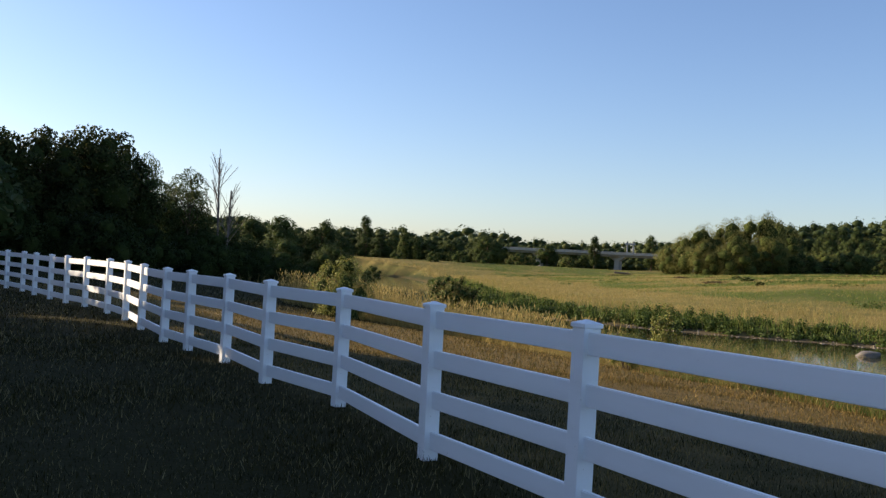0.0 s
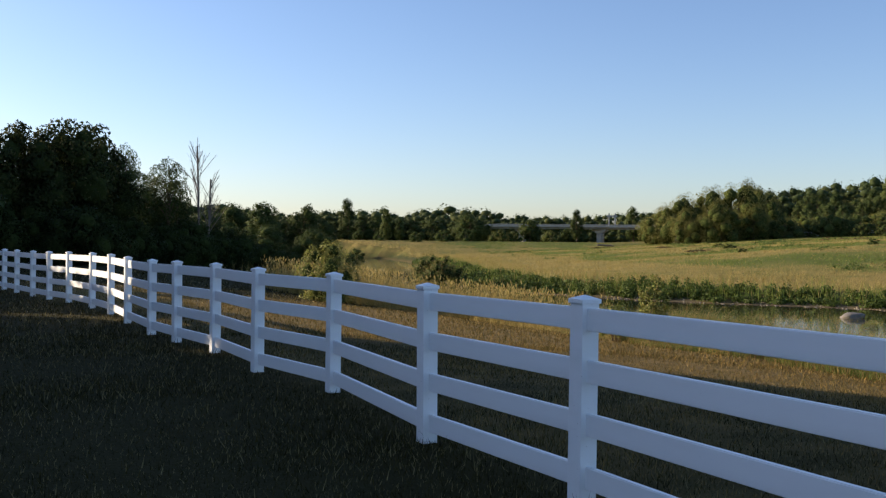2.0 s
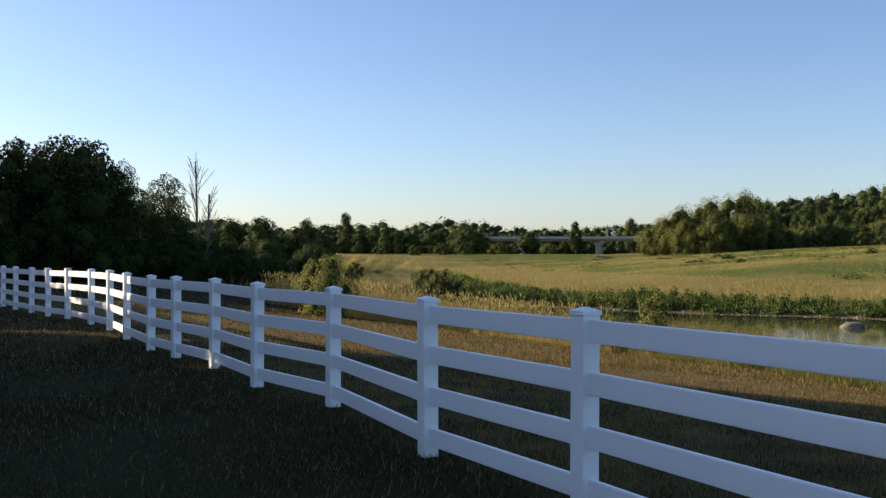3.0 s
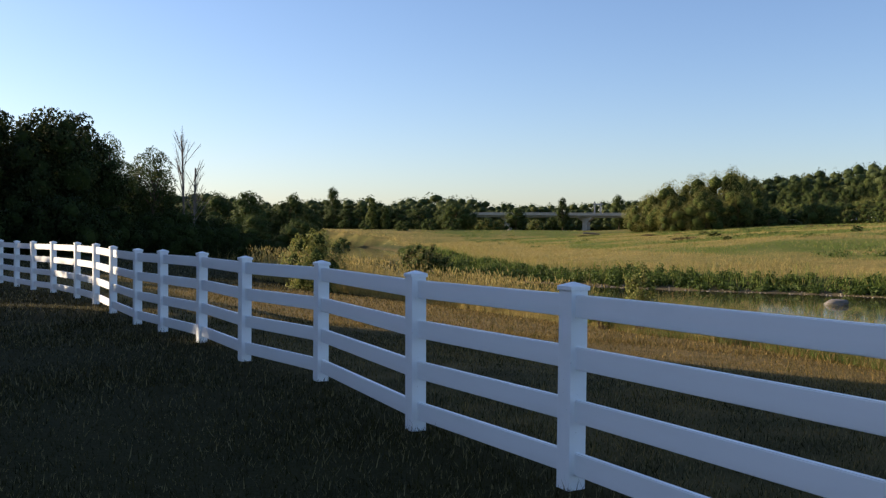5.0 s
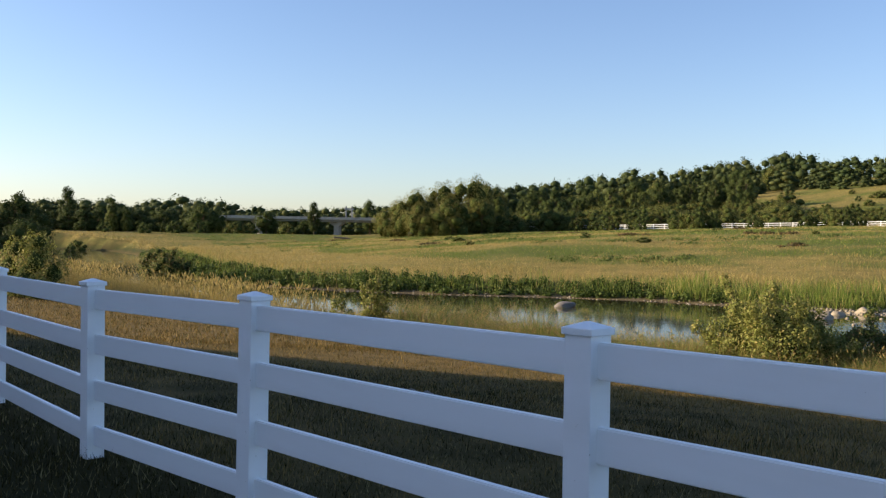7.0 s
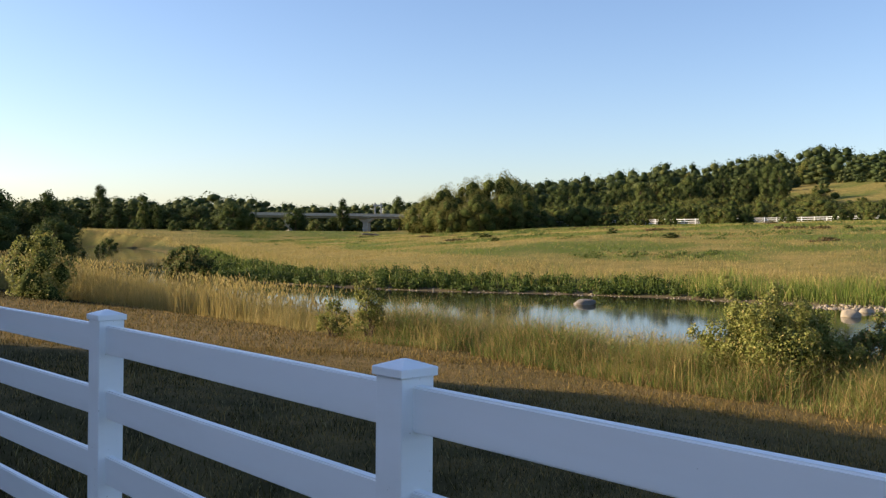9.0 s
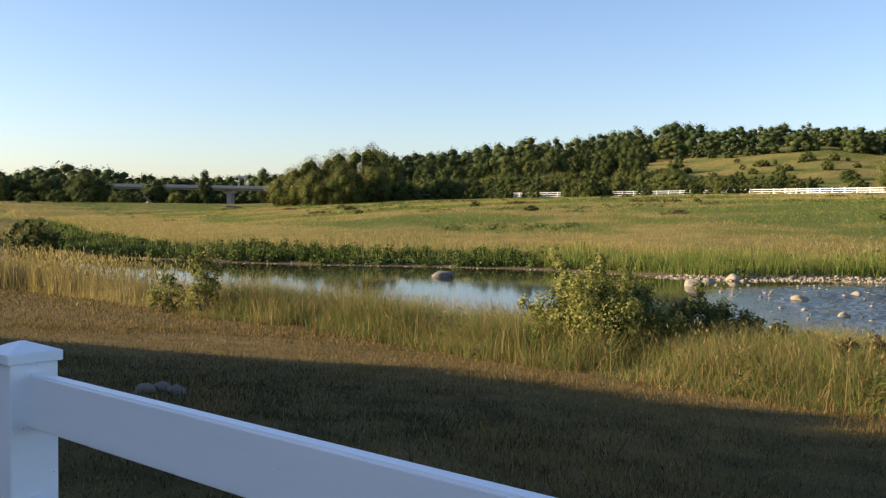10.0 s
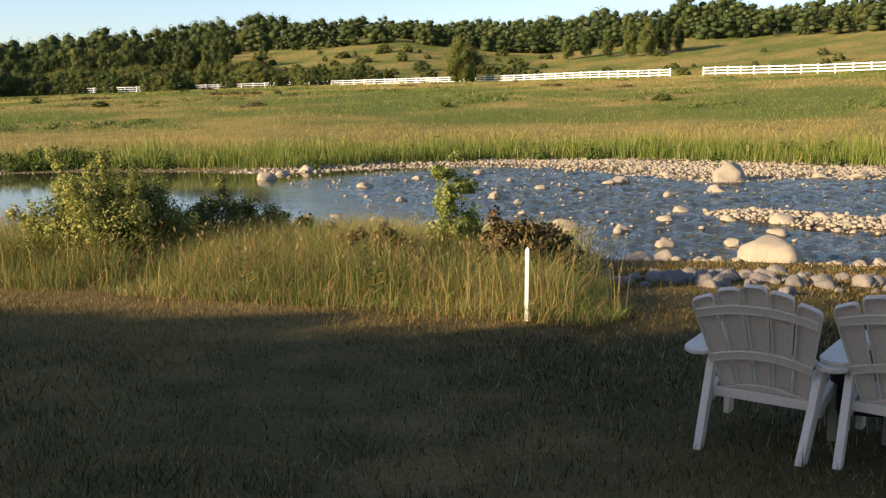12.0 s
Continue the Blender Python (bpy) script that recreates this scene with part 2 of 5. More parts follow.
# ---- lie of the land ----
EYE_H = 1.64
NEAR = np.array([(40, -40), (30, -14), (25.5, 4), (23.2, 10.1), (21.6, 12.7), (19.9, 14.4), (18.0, 17.6), (14.5, 21.5), (12, 25.5), (8, 29.5), (4, 34), (0, 40), (-4, 47.5), (-9, 57),
                 (-15, 73), (-22, 92), (-31, 125), (-42, 165), (-62, 192), (-100, 212), (-170, 222)], float)
FAR = np.array([(66, -40), (58, -10), (53, 8), (49.9, 22), (49.0, 30), (46.8, 37), (42, 41.4), (36, 43.8), (29.6, 44.6), (27, 48.2), (22.5, 53.8), (16, 57.4), (10, 59.4), (5, 62.4), (0, 67), (-5, 73.5), (-9, 86),
                (-12, 103), (-17.5, 135), (-24, 168), (-35, 203), (-58, 226), (-100, 242), (-170, 252)], float)
BAR = np.array([(28.0, 45.6), (33.4, 43.5), (38, 41), (40.2, 36), (39.6, 30), (38.2, 24.4), (42.5, 23.0), (46, 18), (50, 8), (56, -12)], float)
WATER_Z = -2.0
FENCE_LINE = np.array([(9, -7.6), (1.53, 3.45), (-4.6, 12.4), (-10.4, 19.8), (-22, 32)], float)
DRY = np.array([(30, 18), (15, 11.6), (10.6, 8.4), (9.4, 7.2), (6.8, 8.6), (4.4, 11.0), (0, 12.8), (-6, 17), (-11, 23), (-18, 32), (-26, 44)], float)


def side(p, line):
    """Signed distance of points to a line of shore; positive to the left of its course, seen along it."""
    best, sign = np.full(len(p), 1e9), np.ones(len(p))
    for a, b in zip(line[:-1], line[1:]):
        d = b - a
        k = np.clip(((p - a) @ d) / (d @ d), 0, 1)
        q = p - a - k[:, None] * d
        r = np.hypot(q[:, 0], q[:, 1])
        s = np.sign(d[0] * (p[:, 1] - a[1]) - d[1] * (p[:, 0] - a[0]))
        hit = r < best - 1e-9
        best[hit], sign[hit] = r[hit], s[hit]
    return best * sign


def wave(p, scale, seed=0.0):
    """Smooth random field between about -1 and 1."""
    x, y = p[:, 0] / scale + seed, p[:, 1] / scale + seed * 1.7
    return (np.sin(x * 1.0 + 1.3 * np.sin(y * 0.7 + seed)) + np.sin(y * 1.17 + 1.1 * np.sin(x * 0.83 + 2 * seed)) + np.sin((x + y) * 0.61 + 2.1 * np.sin((x - y) * 0.43))) / 3


def smooth(v, lo, hi):
    k = np.clip((v - lo) / (hi - lo), 0, 1)
    return k * k * (3 - 2 * k)


def land(p):
    """Height of the ground and the shore distances at points (n, 2)."""
    near, far = side(p, NEAR), -side(p, FAR)
    az = np.degrees(np.arctan2(p[:, 0], p[:, 1] + 0.0))
    r = np.hypot(p[:, 0], p[:, 1])
    lawn = np.interp(near * (1 + 1.6 * smooth(p[:, 1], 36, 56)), (0, 1, 3.5, 6.5, 10.5, 14, 16, 18.6), (-2.0, -1.8, -1.55, -1.08, -0.62, -0.37, -0.2, 0.0))
    lawn = lawn - 1.0 * smooth(p[:, 1], 36, 60) * smooth(az, -24, -15) * smooth(near, 0, 6) + smooth(r, 90, 220) * 1.4 * (1 - smooth(az, -22, -16)) + 0.02 * wave(p, 1.7) * smooth(near, 1, 4)
    rise = np.interp(az, (-15, 2, 7, 15, 30, 45, 55, 66), (3.3, 3.5, 4.7, 6.0, 6.8, 7.4, 8.0, 8.4))
    meadow = np.interp(far, (0, 1.2, 3.0, 4.5), (-2.0, -1.85, -1.42, -1.15)) + np.where(far > 4.5, rise * (1 - np.exp(-(far - 4.5) / 60)), 0) + 0.07 * wave(p, 6.0) * smooth(far, 4, 9)
    crest = np.interp(az, (8, 18, 25, 31, 35, 38.5, 41.5, 44, 47, 55, 66, 78, 120), (0.0, 8.0, 15.5, 20.5, 24.0, 25.8, 22.0, 19.5, 17.6, 22.6, 23.0, 22.0, 15.0))
    hill = crest * smooth(r, 195, 430)
    meadow = np.where(far > 4, np.maximum(meadow, np.interp(r, (188, 236), (-1.2, 2.1))), meadow) + hill
    bar = np.maximum(np.where(p[:, 0] > 27.8, 0.3 * side(p, BAR), -1.0), 1 - ((p[:, 0] - 29.4) / 1.7) ** 2 - ((p[:, 1] - 14.6) / 4.2) ** 2)
    bed = -2.0 - 0.4 * smooth(np.minimum(-near, -far), 0, 3)
    bed = np.maximum(bed, np.where(bar > 0, -2.1 + 0.18 * smooth(bar, 0, 0.5), -3.0))
    z = np.where(near > 0, lawn, np.where(far > 0, meadow, bed))
    return z, near, far


def dry_and_shade(p):
    """Where the lawn has dried to straw: towards the river bank, in uneven patches. Lowered by the chairs and far left
    to paint shade there.
    """
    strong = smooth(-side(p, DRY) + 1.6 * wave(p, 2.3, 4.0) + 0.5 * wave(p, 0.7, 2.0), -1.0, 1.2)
    # less straw around the chairs puts the shade there into the colour
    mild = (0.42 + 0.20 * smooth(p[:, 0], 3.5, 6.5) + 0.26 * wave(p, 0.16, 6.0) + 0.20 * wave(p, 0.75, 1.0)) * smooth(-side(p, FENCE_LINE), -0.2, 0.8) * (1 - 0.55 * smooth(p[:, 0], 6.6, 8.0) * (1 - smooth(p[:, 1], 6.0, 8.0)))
    # straw cut at the far left, painting the shadow of trees and hedge
    sunny = smooth(np.degrees(np.arctan2(p[:, 0], p[:, 1])), -12.5, -7) + 1 - smooth(p[:, 1], 29, 36)
    return np.maximum(strong, mild) * np.clip(sunny, 0, 1)


def golden(p, far):
    """How far the meadow has turned to gold: a belt above the bank, a green belt behind it, drifts beyond."""
    az = np.degrees(np.arctan2(p[:, 0], p[:, 1]))
    belt = np.interp(az, (-15, 0, 20, 45), (24, 21, 16, 15)) + 2.5 * wave(p, 7, 2.0)
    front = 1 - smooth(far, belt - 1.5, belt + 2.5)
    drift = wave(p * np.array([0.7, 1.5]), 8, 6.0) + 0.7 * wave(p * np.array([0.8, 1.4]), 3.1, 3.0) + 0.5 * wave(p, 1.3, 5.0)
    back = 0.26 + 0.30 * smooth(far, belt * 2.0, belt * 3.2) + 0.72 * drift
    return np.clip(np.maximum(front * (0.85 + 0.3 * wave(p, 2.2, 8.0)), back * (1 - 0.6 * front)), 0, 1)


def height(x, y):
    return float(land(np.array([(x, y)], float))[0][0])


def polar(az, r, eye=(0.0, -0.2)):
    return eye[0] + r * math.sin(radians(az)), eye[1] + r * math.cos(radians(az))


# ---- ground: one sheet to the horizon ----
azs = np.concatenate([np.arange(-180, -50, 3.0), np.arange(-50, 80, 0.45), np.arange(80, 180, 3.0)])
rings = np.concatenate([[0.25], np.geomspace(0.5, 3000, 320)])
A, R = np.meshgrid(np.radians(azs), rings)
P = np.stack([1.2 + R.ravel() * np.sin(A.ravel()), R.ravel() * np.cos(A.ravel())], 1)
Z, near_d, far_d = land(P)
n_az, n_r = len(azs), len(rings)
i, j = np.meshgrid(np.arange(n_r - 1), np.arange(n_az), indexing="ij")
a, b = i * n_az + j, i * n_az + (j + 1) % n_az
c, d = a + n_az, b + n_az
quads = np.concatenate([np.stack([a, d, c], -1).reshape(-1, 3), np.stack([a, b, d], -1).reshape(-1, 3)])
cap = np.stack([np.zeros(n_az - 2, int), np.arange(2, n_az), np.arange(1, n_az - 1)], 1)
ground = soup("ground", np.column_stack([P, Z]), np.concatenate([quads, cap]), M_ground, smooth=True)
tagged(ground, "mown dry lawn, river banks and rough meadow rising to a hill", "ground", kind="structure")
at = ground.data.attributes.new("meadow", "FLOAT", "POINT")
at.data.foreach_set("value", smooth(far_d, 0, 2).astype(np.float32))
at = ground.data.attributes.new("shore", "FLOAT", "POINT")
at.data.foreach_set("value", ((1 - smooth(Z, -1.98, np.where(far_d > 0, -1.9, -1.7))) * smooth(P[:, 0], -8, -2)).astype(np.float32))

at = ground.data.attributes.new("bank", "FLOAT", "POINT")
at.data.foreach_set("value", (1 - smooth(far_d, 3.2, 5.0)).astype(np.float32))
at = ground.data.attributes.new("gold", "FLOAT", "POINT")
at.data.foreach_set("value", golden(P, far_d).astype(np.float32))
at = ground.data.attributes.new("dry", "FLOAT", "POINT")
at.data.foreach_set("value", dry_and_shade(P).astype(np.float32))

# ---- river ----
xs = np.concatenate([np.arange(-150, 16, 1.5), np.arange(16, 52, 0.17), np.arange(52, 70, 1.5)])
ys = np.concatenate([np.arange(-40, 4, 1.5), np.arange(4, 44, 0.17), np.arange(44, 70, 1.0), np.arange(70, 262, 5.0)])
X, Y = np.meshgrid(xs, ys)
P = np.stack([X.ravel(), Y.ravel()], 1)
near_d, far_d = side(P, NEAR), -side(P, FAR)
rapid = smooth(P[:, 0] - 0.45 * P[:, 1], 6, 17) * smooth(P[:, 0], 16.5, 19) * smooth(52 - P[:, 0], 0, 3) * smooth(P[:, 1], 4, 7) * smooth(42 - P[:, 1], 0, 6)
swell = 0.5 * wave(P, 0.16, 1.0) + 0.5 * wave(P, 0.10, 5.0) + 0.6 * wave(P, 0.33, 3.0)
WZ = WATER_Z - 0.012 * rapid + 0.075 * rapid * swell
wet = ((near_d < 2.2) & (far_d < 2.2)).reshape(X.shape)
cell = wet[:-1, :-1] | wet[1:, :-1] | wet[:-1, 1:] | wet[1:, 1:]
i, j = np.nonzero(cell)
w = len(xs)
a, b, c, d = i * w + j, i * w + j + 1, (i + 1) * w + j + 1, (i + 1) * w + j
water = soup("water", np.column_stack([P, WZ]), np.concatenate([np.stack([a, b, c], 1), np.stack([a, c, d], 1)]), M_water, smooth=True)
tagged(water, "dark shallow river reflecting the sky, rippled over stones", "river", kind="structure")
at = water.data.attributes.new("rapid", "FLOAT", "POINT")
at.data.foreach_set("value", rapid.astype(np.float32))


# ---- white rail fences ----
def post_mesh():
    bm = bmesh.new()
    add_box(bm, (0.127, 0.127, 1.36), pose(0, 0, 0.55), 0.006)
    return bm


def cap_mesh():
    bm = bmesh.new()
    add_box(bm, (0.146, 0.146, 0.028), pose(0, 0, 1.236), 0.004)
    bmesh.ops.create_cone(bm, cap_ends=True, segments=4, radius1=0.099, radius2=0.012, depth=0.022, matrix=pose(0, 0, 1.261, 0, 0, 45))
    return bm


def rail_mesh():
    bm = bmesh.new()
    add_box(bm, (1.0, 0.040, 0.140), pose(0.5, 0, 0), 0.0)
    bmesh.ops.bevel(bm, geom=[e for e in bm.edges if abs(e.verts[0].co.x - e.verts[1].co.x) > 0.5], offset=0.006, segments=2, affect="EDGES")
    return bm


def data_of(bm, name, material):
    me = bpy.data.meshes.new(name)
    bm.to_mesh(me)
    bm.free()
    me.materials.append(material)
    return me


POST, CAP, RAIL = data_of(post_mesh(), "post", M_vinyl), data_of(cap_mesh(), "cap", M_vinyl), data_of(rail_mesh(), "rail", M_vinyl)
RAIL_Z = (0.162, 0.486, 0.810, 1.127)


def rail_fence(places, label, span=1, levels=RAIL_Z, slim=1.0):
    fence = thing("fence", label, "fence")
    places = places[:(len(places) - 1) // span * span + 1]
    tops = [Vector((x, y, height(x, y))) for x, y in places]
    for k, p in enumerate(tops):
        q0, q1 = tops[max(k - 1, 0)], tops[min(k + 1, len(tops) - 1)]
        turn = math.degrees(math.atan2(q1.y - q0.y, q1.x - q0.x))
        post = new("post", POST)
        post.parent, post.matrix_basis = fence, pose(p.x, p.y, p.z, random.uniform(-0.5, 0.5), random.uniform(-0.5, 0.5), turn)
        cap = new("cap", CAP)
        cap.parent = post
    for k in range(0, len(tops) - span, span):
        a, b = tops[k], tops[k + span]
        d = b - a
        run = math.hypot(d.x, d.y)
        m = pose(a.x, a.y, a.z, 0, -math.degrees(math.atan2(d.z, run)), math.degrees(math.atan2(d.y, d.x)))
        for z in levels:
            rail = new("rail", RAIL)
            rail.parent = fence
            rail.matrix_basis = m @ Matrix.Translation((0.045, 0, z)) @ Matrix.Diagonal((d.length - 0.09, 1, slim, 1))
    return fence


POSTS = [(6.6, -4.1), (5.35, -2.25), (4.1, -0.4), (2.87, 1.54), (1.555, 3.485), (0.255, 5.45), (-0.90, 7.05), (-2.185, 9.35), (-3.42, 10.68), (-4.56, 12.38), (-5.62, 13.63), (-6.5, 14.72),
         (-7.8, 16.64), (-8.98, 18.41), (-10.15, 19.92), (-11.66, 21.73), (-12.8, 22.87), (-14.0, 24.17), (-15.3, 25.58), (-16.53, 26.97), (-17.9, 28.3), (-19.4, 29.8), (-21.0, 31.3)]
rail_fence(POSTS, "white four-rail vinyl fence with square capped posts across the lawn")


def along(line, step):
    """Places at even steps along a line."""
    out, left = [], 0.0
    for a, b in zip(line[:-1], line[1:]):
        a, b = Vector(a), Vector(b)
        run, k = (b - a).length, left
        while k < run:
            out.append(tuple(a.lerp(b, k / run)))
            k += step
        left = k - run
    return out


rail_fence(along([(104, 28), (118.5, 53.3), (119.9, 72.1), (122.6, 84.4)], 2.4), "long white rail fence along the foot of the hill", 2, (0.30, 0.70, 1.10), 0.85)
rail_fence(along([(122.2, 87.4), (127.6, 115.1), (125.4, 142.5), (116.1, 162.6), (103.7, 176.6), (93.5, 183.3), (81.0, 193.5), (76.3, 199.7), (59.3, 217.9), (54, 224)], 2.4), "long white rail fence partly hidden by shrubs", 2, (0.30, 0.70, 1.10), 0.85)


# ---- trees and shrubs ----
ICO = bmesh.new()
bmesh.ops.create_icosphere(ICO, subdivisions=1, radius=1.0)
ICO_V = np.array([v.co[:] for v in ICO.verts])
ICO_F = np.array([[v.index for v in f.verts] for f in ICO.faces])
ICO.free()


def leaf_cloud(rng, lobes, n, size, shell=0.28, hang=0.0, slim=0.55):
    """Leaves as folded diamonds (two triangles), spread through the outer part of each lobe."""
    lobes = np.array(lobes, float)
    weight = (lobes[:, 3] * lobes[:, 4] + lobes[:, 4] * lobes[:, 5] + lobes[:, 3] * lobes[:, 5])
    pick = rng.choice(len(lobes), n, p=weight / weight.sum())
    d = rng.normal(size=(n, 3))
    d /= np.linalg.norm(d, axis=1)[:, None]
    f = 1.06 - shell * rng.random(n) ** 1.4 + 0.10 * np.sin(d[:, 0] * 7 + pick) * np.sin(d[:, 1] * 6 + 2 * pick) + 0.06 * rng.normal(size=n)
    c = lobes[pick, :3] + d * lobes[pick, 3:] * f[:, None]
    nor = d * 0.9 + rng.normal(size=(n, 3)) * 0.7
    nor /= np.linalg.norm(nor, axis=1)[:, None]
    nor *= np.where((nor * d).sum(1) < 0, -1.0, 1.0)[:, None]
    middle = (lobes[:, :3] * weight[:, None]).sum(0) / weight.sum() if len(lobes) < 80 else None
    soft = d * 0.45 + nor * 0.5 + rng.normal(size=(n, 3)) * 0.2
    if middle is not None:
        away = c - middle
        soft += 0.6 * away / (np.linalg.norm(away, axis=1)[:, None] + 1e-6)
    soft /= np.linalg.norm(soft, axis=1)[:, None]
    u = rng.normal(size=(n, 3)) + np.array([0, 0, -hang])
    u -= (u * nor).sum(1)[:, None] * nor
    u /= np.linalg.norm(u, axis=1)[:, None]
    v = np.cross(nor, u)
    s = (size * (0.6 + 0.8 * rng.random(n)))[:, None]
    verts = np.stack([c - u * s, c + v * s * slim + nor * s * 0.15, c + u * s, c - v * s * slim + nor * s * 0.15], 1).reshape(-1, 3)
    k = np.arange(n)[:, None] * 4
    tris = np.concatenate([k + np.array([[0, 2, 1]]), k + np.array([[0, 3, 2]])])
    return verts, tris, np.repeat(soft, 4, axis=0)


def sprays(rng, lobes, n=4, small=(0.30, 0.52)):
    """Smaller clumps that stand out of the larger ones and break their outline."""
    out = []
    for cx, cy, cz, rx, ry, rz in lobes:
        for k in range(n):
            d = rng.normal(size=3) + np.array([0, 0, 0.35])
            d /= np.linalg.norm(d)
            s = small[0] + (small[1] - small[0]) * rng.random()
            f = 0.78 + 0.34 * rng.random()
            out.append((cx + d[0] * rx * f, cy + d[1] * ry * f, cz + d[2] * rz * f, rx * s, ry * s, rz * s * (0.8 + 0.5 * rng.random())))
    return out


def crown_with_core(rng, lobes, n, size, leaf_mat, parent, core=0.66, extra=None, tufts=3, **kw):
    spread = list(lobes) + (sprays(rng, lobes, tufts) if tufts else [])
    verts, tris, nor = leaf_cloud(rng, spread, n, size, **kw)
    if extra:
        verts, tris, nor = join((verts, tris, nor), leaf_cloud(rng, extra[0], extra[1], size, shell=0.8))
    crown = soup("crown", verts, tris, leaf_mat, parent, normals=nor)
    # solid lumps fill the crown, its inner shade put into their dark colour
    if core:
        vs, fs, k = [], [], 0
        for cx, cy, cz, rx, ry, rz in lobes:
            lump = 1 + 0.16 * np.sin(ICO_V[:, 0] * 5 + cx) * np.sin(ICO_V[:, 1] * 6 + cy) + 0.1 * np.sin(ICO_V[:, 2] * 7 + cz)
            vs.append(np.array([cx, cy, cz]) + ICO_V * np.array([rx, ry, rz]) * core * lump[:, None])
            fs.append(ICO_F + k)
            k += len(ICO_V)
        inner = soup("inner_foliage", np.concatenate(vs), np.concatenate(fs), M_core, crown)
    return crown


def trunk_with_limbs(rng, h, r, lobes, parent, mat):
    bm = bmesh.new()
    bend = Vector((rng.normal() * 0.03 * h, rng.normal() * 0.03 * h, 0))
    p0, steps = Vector((0, 0, -0.3)), 4
    spine = [p0]
    for k in range(1, steps + 1):
        f = k / steps
        spine.append(Vector((bend.x * f * f, bend.y * f * f, h * 0.75 * f)))
    for k in range(steps):
        add_tube(bm, spine[k], spine[k + 1], r * (1 - 0.2 * k), r * (1 - 0.2 * (k + 1)), 8)
    for cx, cy, cz, rx, ry, rz in lobes:
        f = min(max((cz - 0.35 * rz) / (h * 0.75) * 0.7, 0.15), 0.95)
        k = min(int(f * steps), steps - 1)
        base = spine[k].lerp(spine[k + 1], f * steps - k)
        add_tube(bm, base, (cx, cy, cz), r * 0.4, r * 0.08, 6)
    return part("trunk", bm, mat, parent)


def tree_lobes(rng, h, low, width, n):
    out = []
    for k in range(n):
        f = k / (n - 1)
        z = low + (h - low) * (0.12 + 0.74 * f)
        spread = width * math.sin(math.pi * (0.22 + 0.66 * f)) * 0.62
        a = k * 2.4 + rng.normal() * 0.3
        rad = width * (0.52 - 0.16 * f) * (0.8 + 0.4 * rng.random())
        out.append((math.cos(a) * spread, math.sin(a) * spread, z, rad, rad, rad * (0.8 + 0.3 * rng.random())))
    return out


def make_tree(seed, h, low, width, n_lobes, leaves, size, mat, label, trunk_r=0.22, name="tree", **kw):
    rng = np.random.default_rng(seed)
    t = thing(name, label, "tree" if name != "shrub" else "shrub", m=pose(0, 0, -200))
    lobes = tree_lobes(rng, h, low, width, n_lobes)
    trunk_with_limbs(rng, h, trunk_r, lobes, t, M_bark)
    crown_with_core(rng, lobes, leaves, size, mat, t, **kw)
    return t


def plant(proto, x, y, scale=1.0, wide=1.0, label="", group="", sink=0.0):
    m = pose(x, y, height(x, y) - sink, 0, 0, random.uniform(0, 360)) @ Matrix.Diagonal((scale * wide, scale * wide, scale, 1))
    ob = copy_thing(proto, m)
    return tagged(ob, label, group=group)


protos = []


def proto(*args, **kw):
    t = make_tree(*args, **kw)
    protos.append(t)
    return t


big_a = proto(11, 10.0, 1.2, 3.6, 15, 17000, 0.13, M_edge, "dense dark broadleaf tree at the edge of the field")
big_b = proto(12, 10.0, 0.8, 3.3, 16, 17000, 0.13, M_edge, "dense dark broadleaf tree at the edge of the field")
airy = proto(13, 10.0, 1.6, 2.4, 13, 10000, 0.085, M_leaf, "airy light-green tree with gaps in its crown", core=0.0)
wood_a = proto(21, 10.0, 0.6, 3.4, 13, 9000, 0.125, M_leaf, "rounded green woodland tree")
wood_b = proto(22, 10.0, 0.4, 2.6, 13, 8500, 0.12, M_leaf, "tall narrow green woodland tree")
pale_tree = proto(24, 10.0, 0.2, 2.5, 14, 9000, 0.12, M_pale, "upright light-green broadleaf tree in full leaf")
wood_c = proto(23, 10.0, 0.8, 4.0, 14, 9500, 0.125, M_leaf, "broad spreading woodland tree")
willow_a = proto(31, 10.0, -0.4, 4.6, 16, 13000, 0.11, M_willow, "rounded olive-green willow reaching to the grass", hang=1.5)
willow_b = proto(32, 10.0, -0.6, 5.2, 17, 13500, 0.11, M_willow, "broad olive-green willow reaching to the grass", hang=1.5)
shrub_a = proto(41, 3.0, -0.5, 1.7, 9, 2600, 0.06, M_leaf, "low dark green shrub in the rough grass", 0.06, "shrub")
shrub_b = proto(42, 3.0, -0.6, 2.1, 10, 2800, 0.06, M_willow, "low rounded olive shrub in the rough grass", 0.06, "shrub")
high_tree = proto(46, 9.5, 6.9, 1.6, 12, 3800, 0.26, M_leaf, "tall tree with a bare trunk and high crown beside the lawn", core=0.86)
shade_tree = proto(45, 10.0, 0.6, 3.6, 14, 3800, 0.32, M_leaf, "tall broadleaf tree beside the lawn", core=0.86)
shrub_c = proto(43, 3.0, -0.5, 1.8, 10, 7500, 0.055, M_bush, "rounded olive bush on the river bank", 0.06, "shrub")
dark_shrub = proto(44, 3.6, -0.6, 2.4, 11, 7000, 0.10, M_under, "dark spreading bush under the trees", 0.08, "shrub")

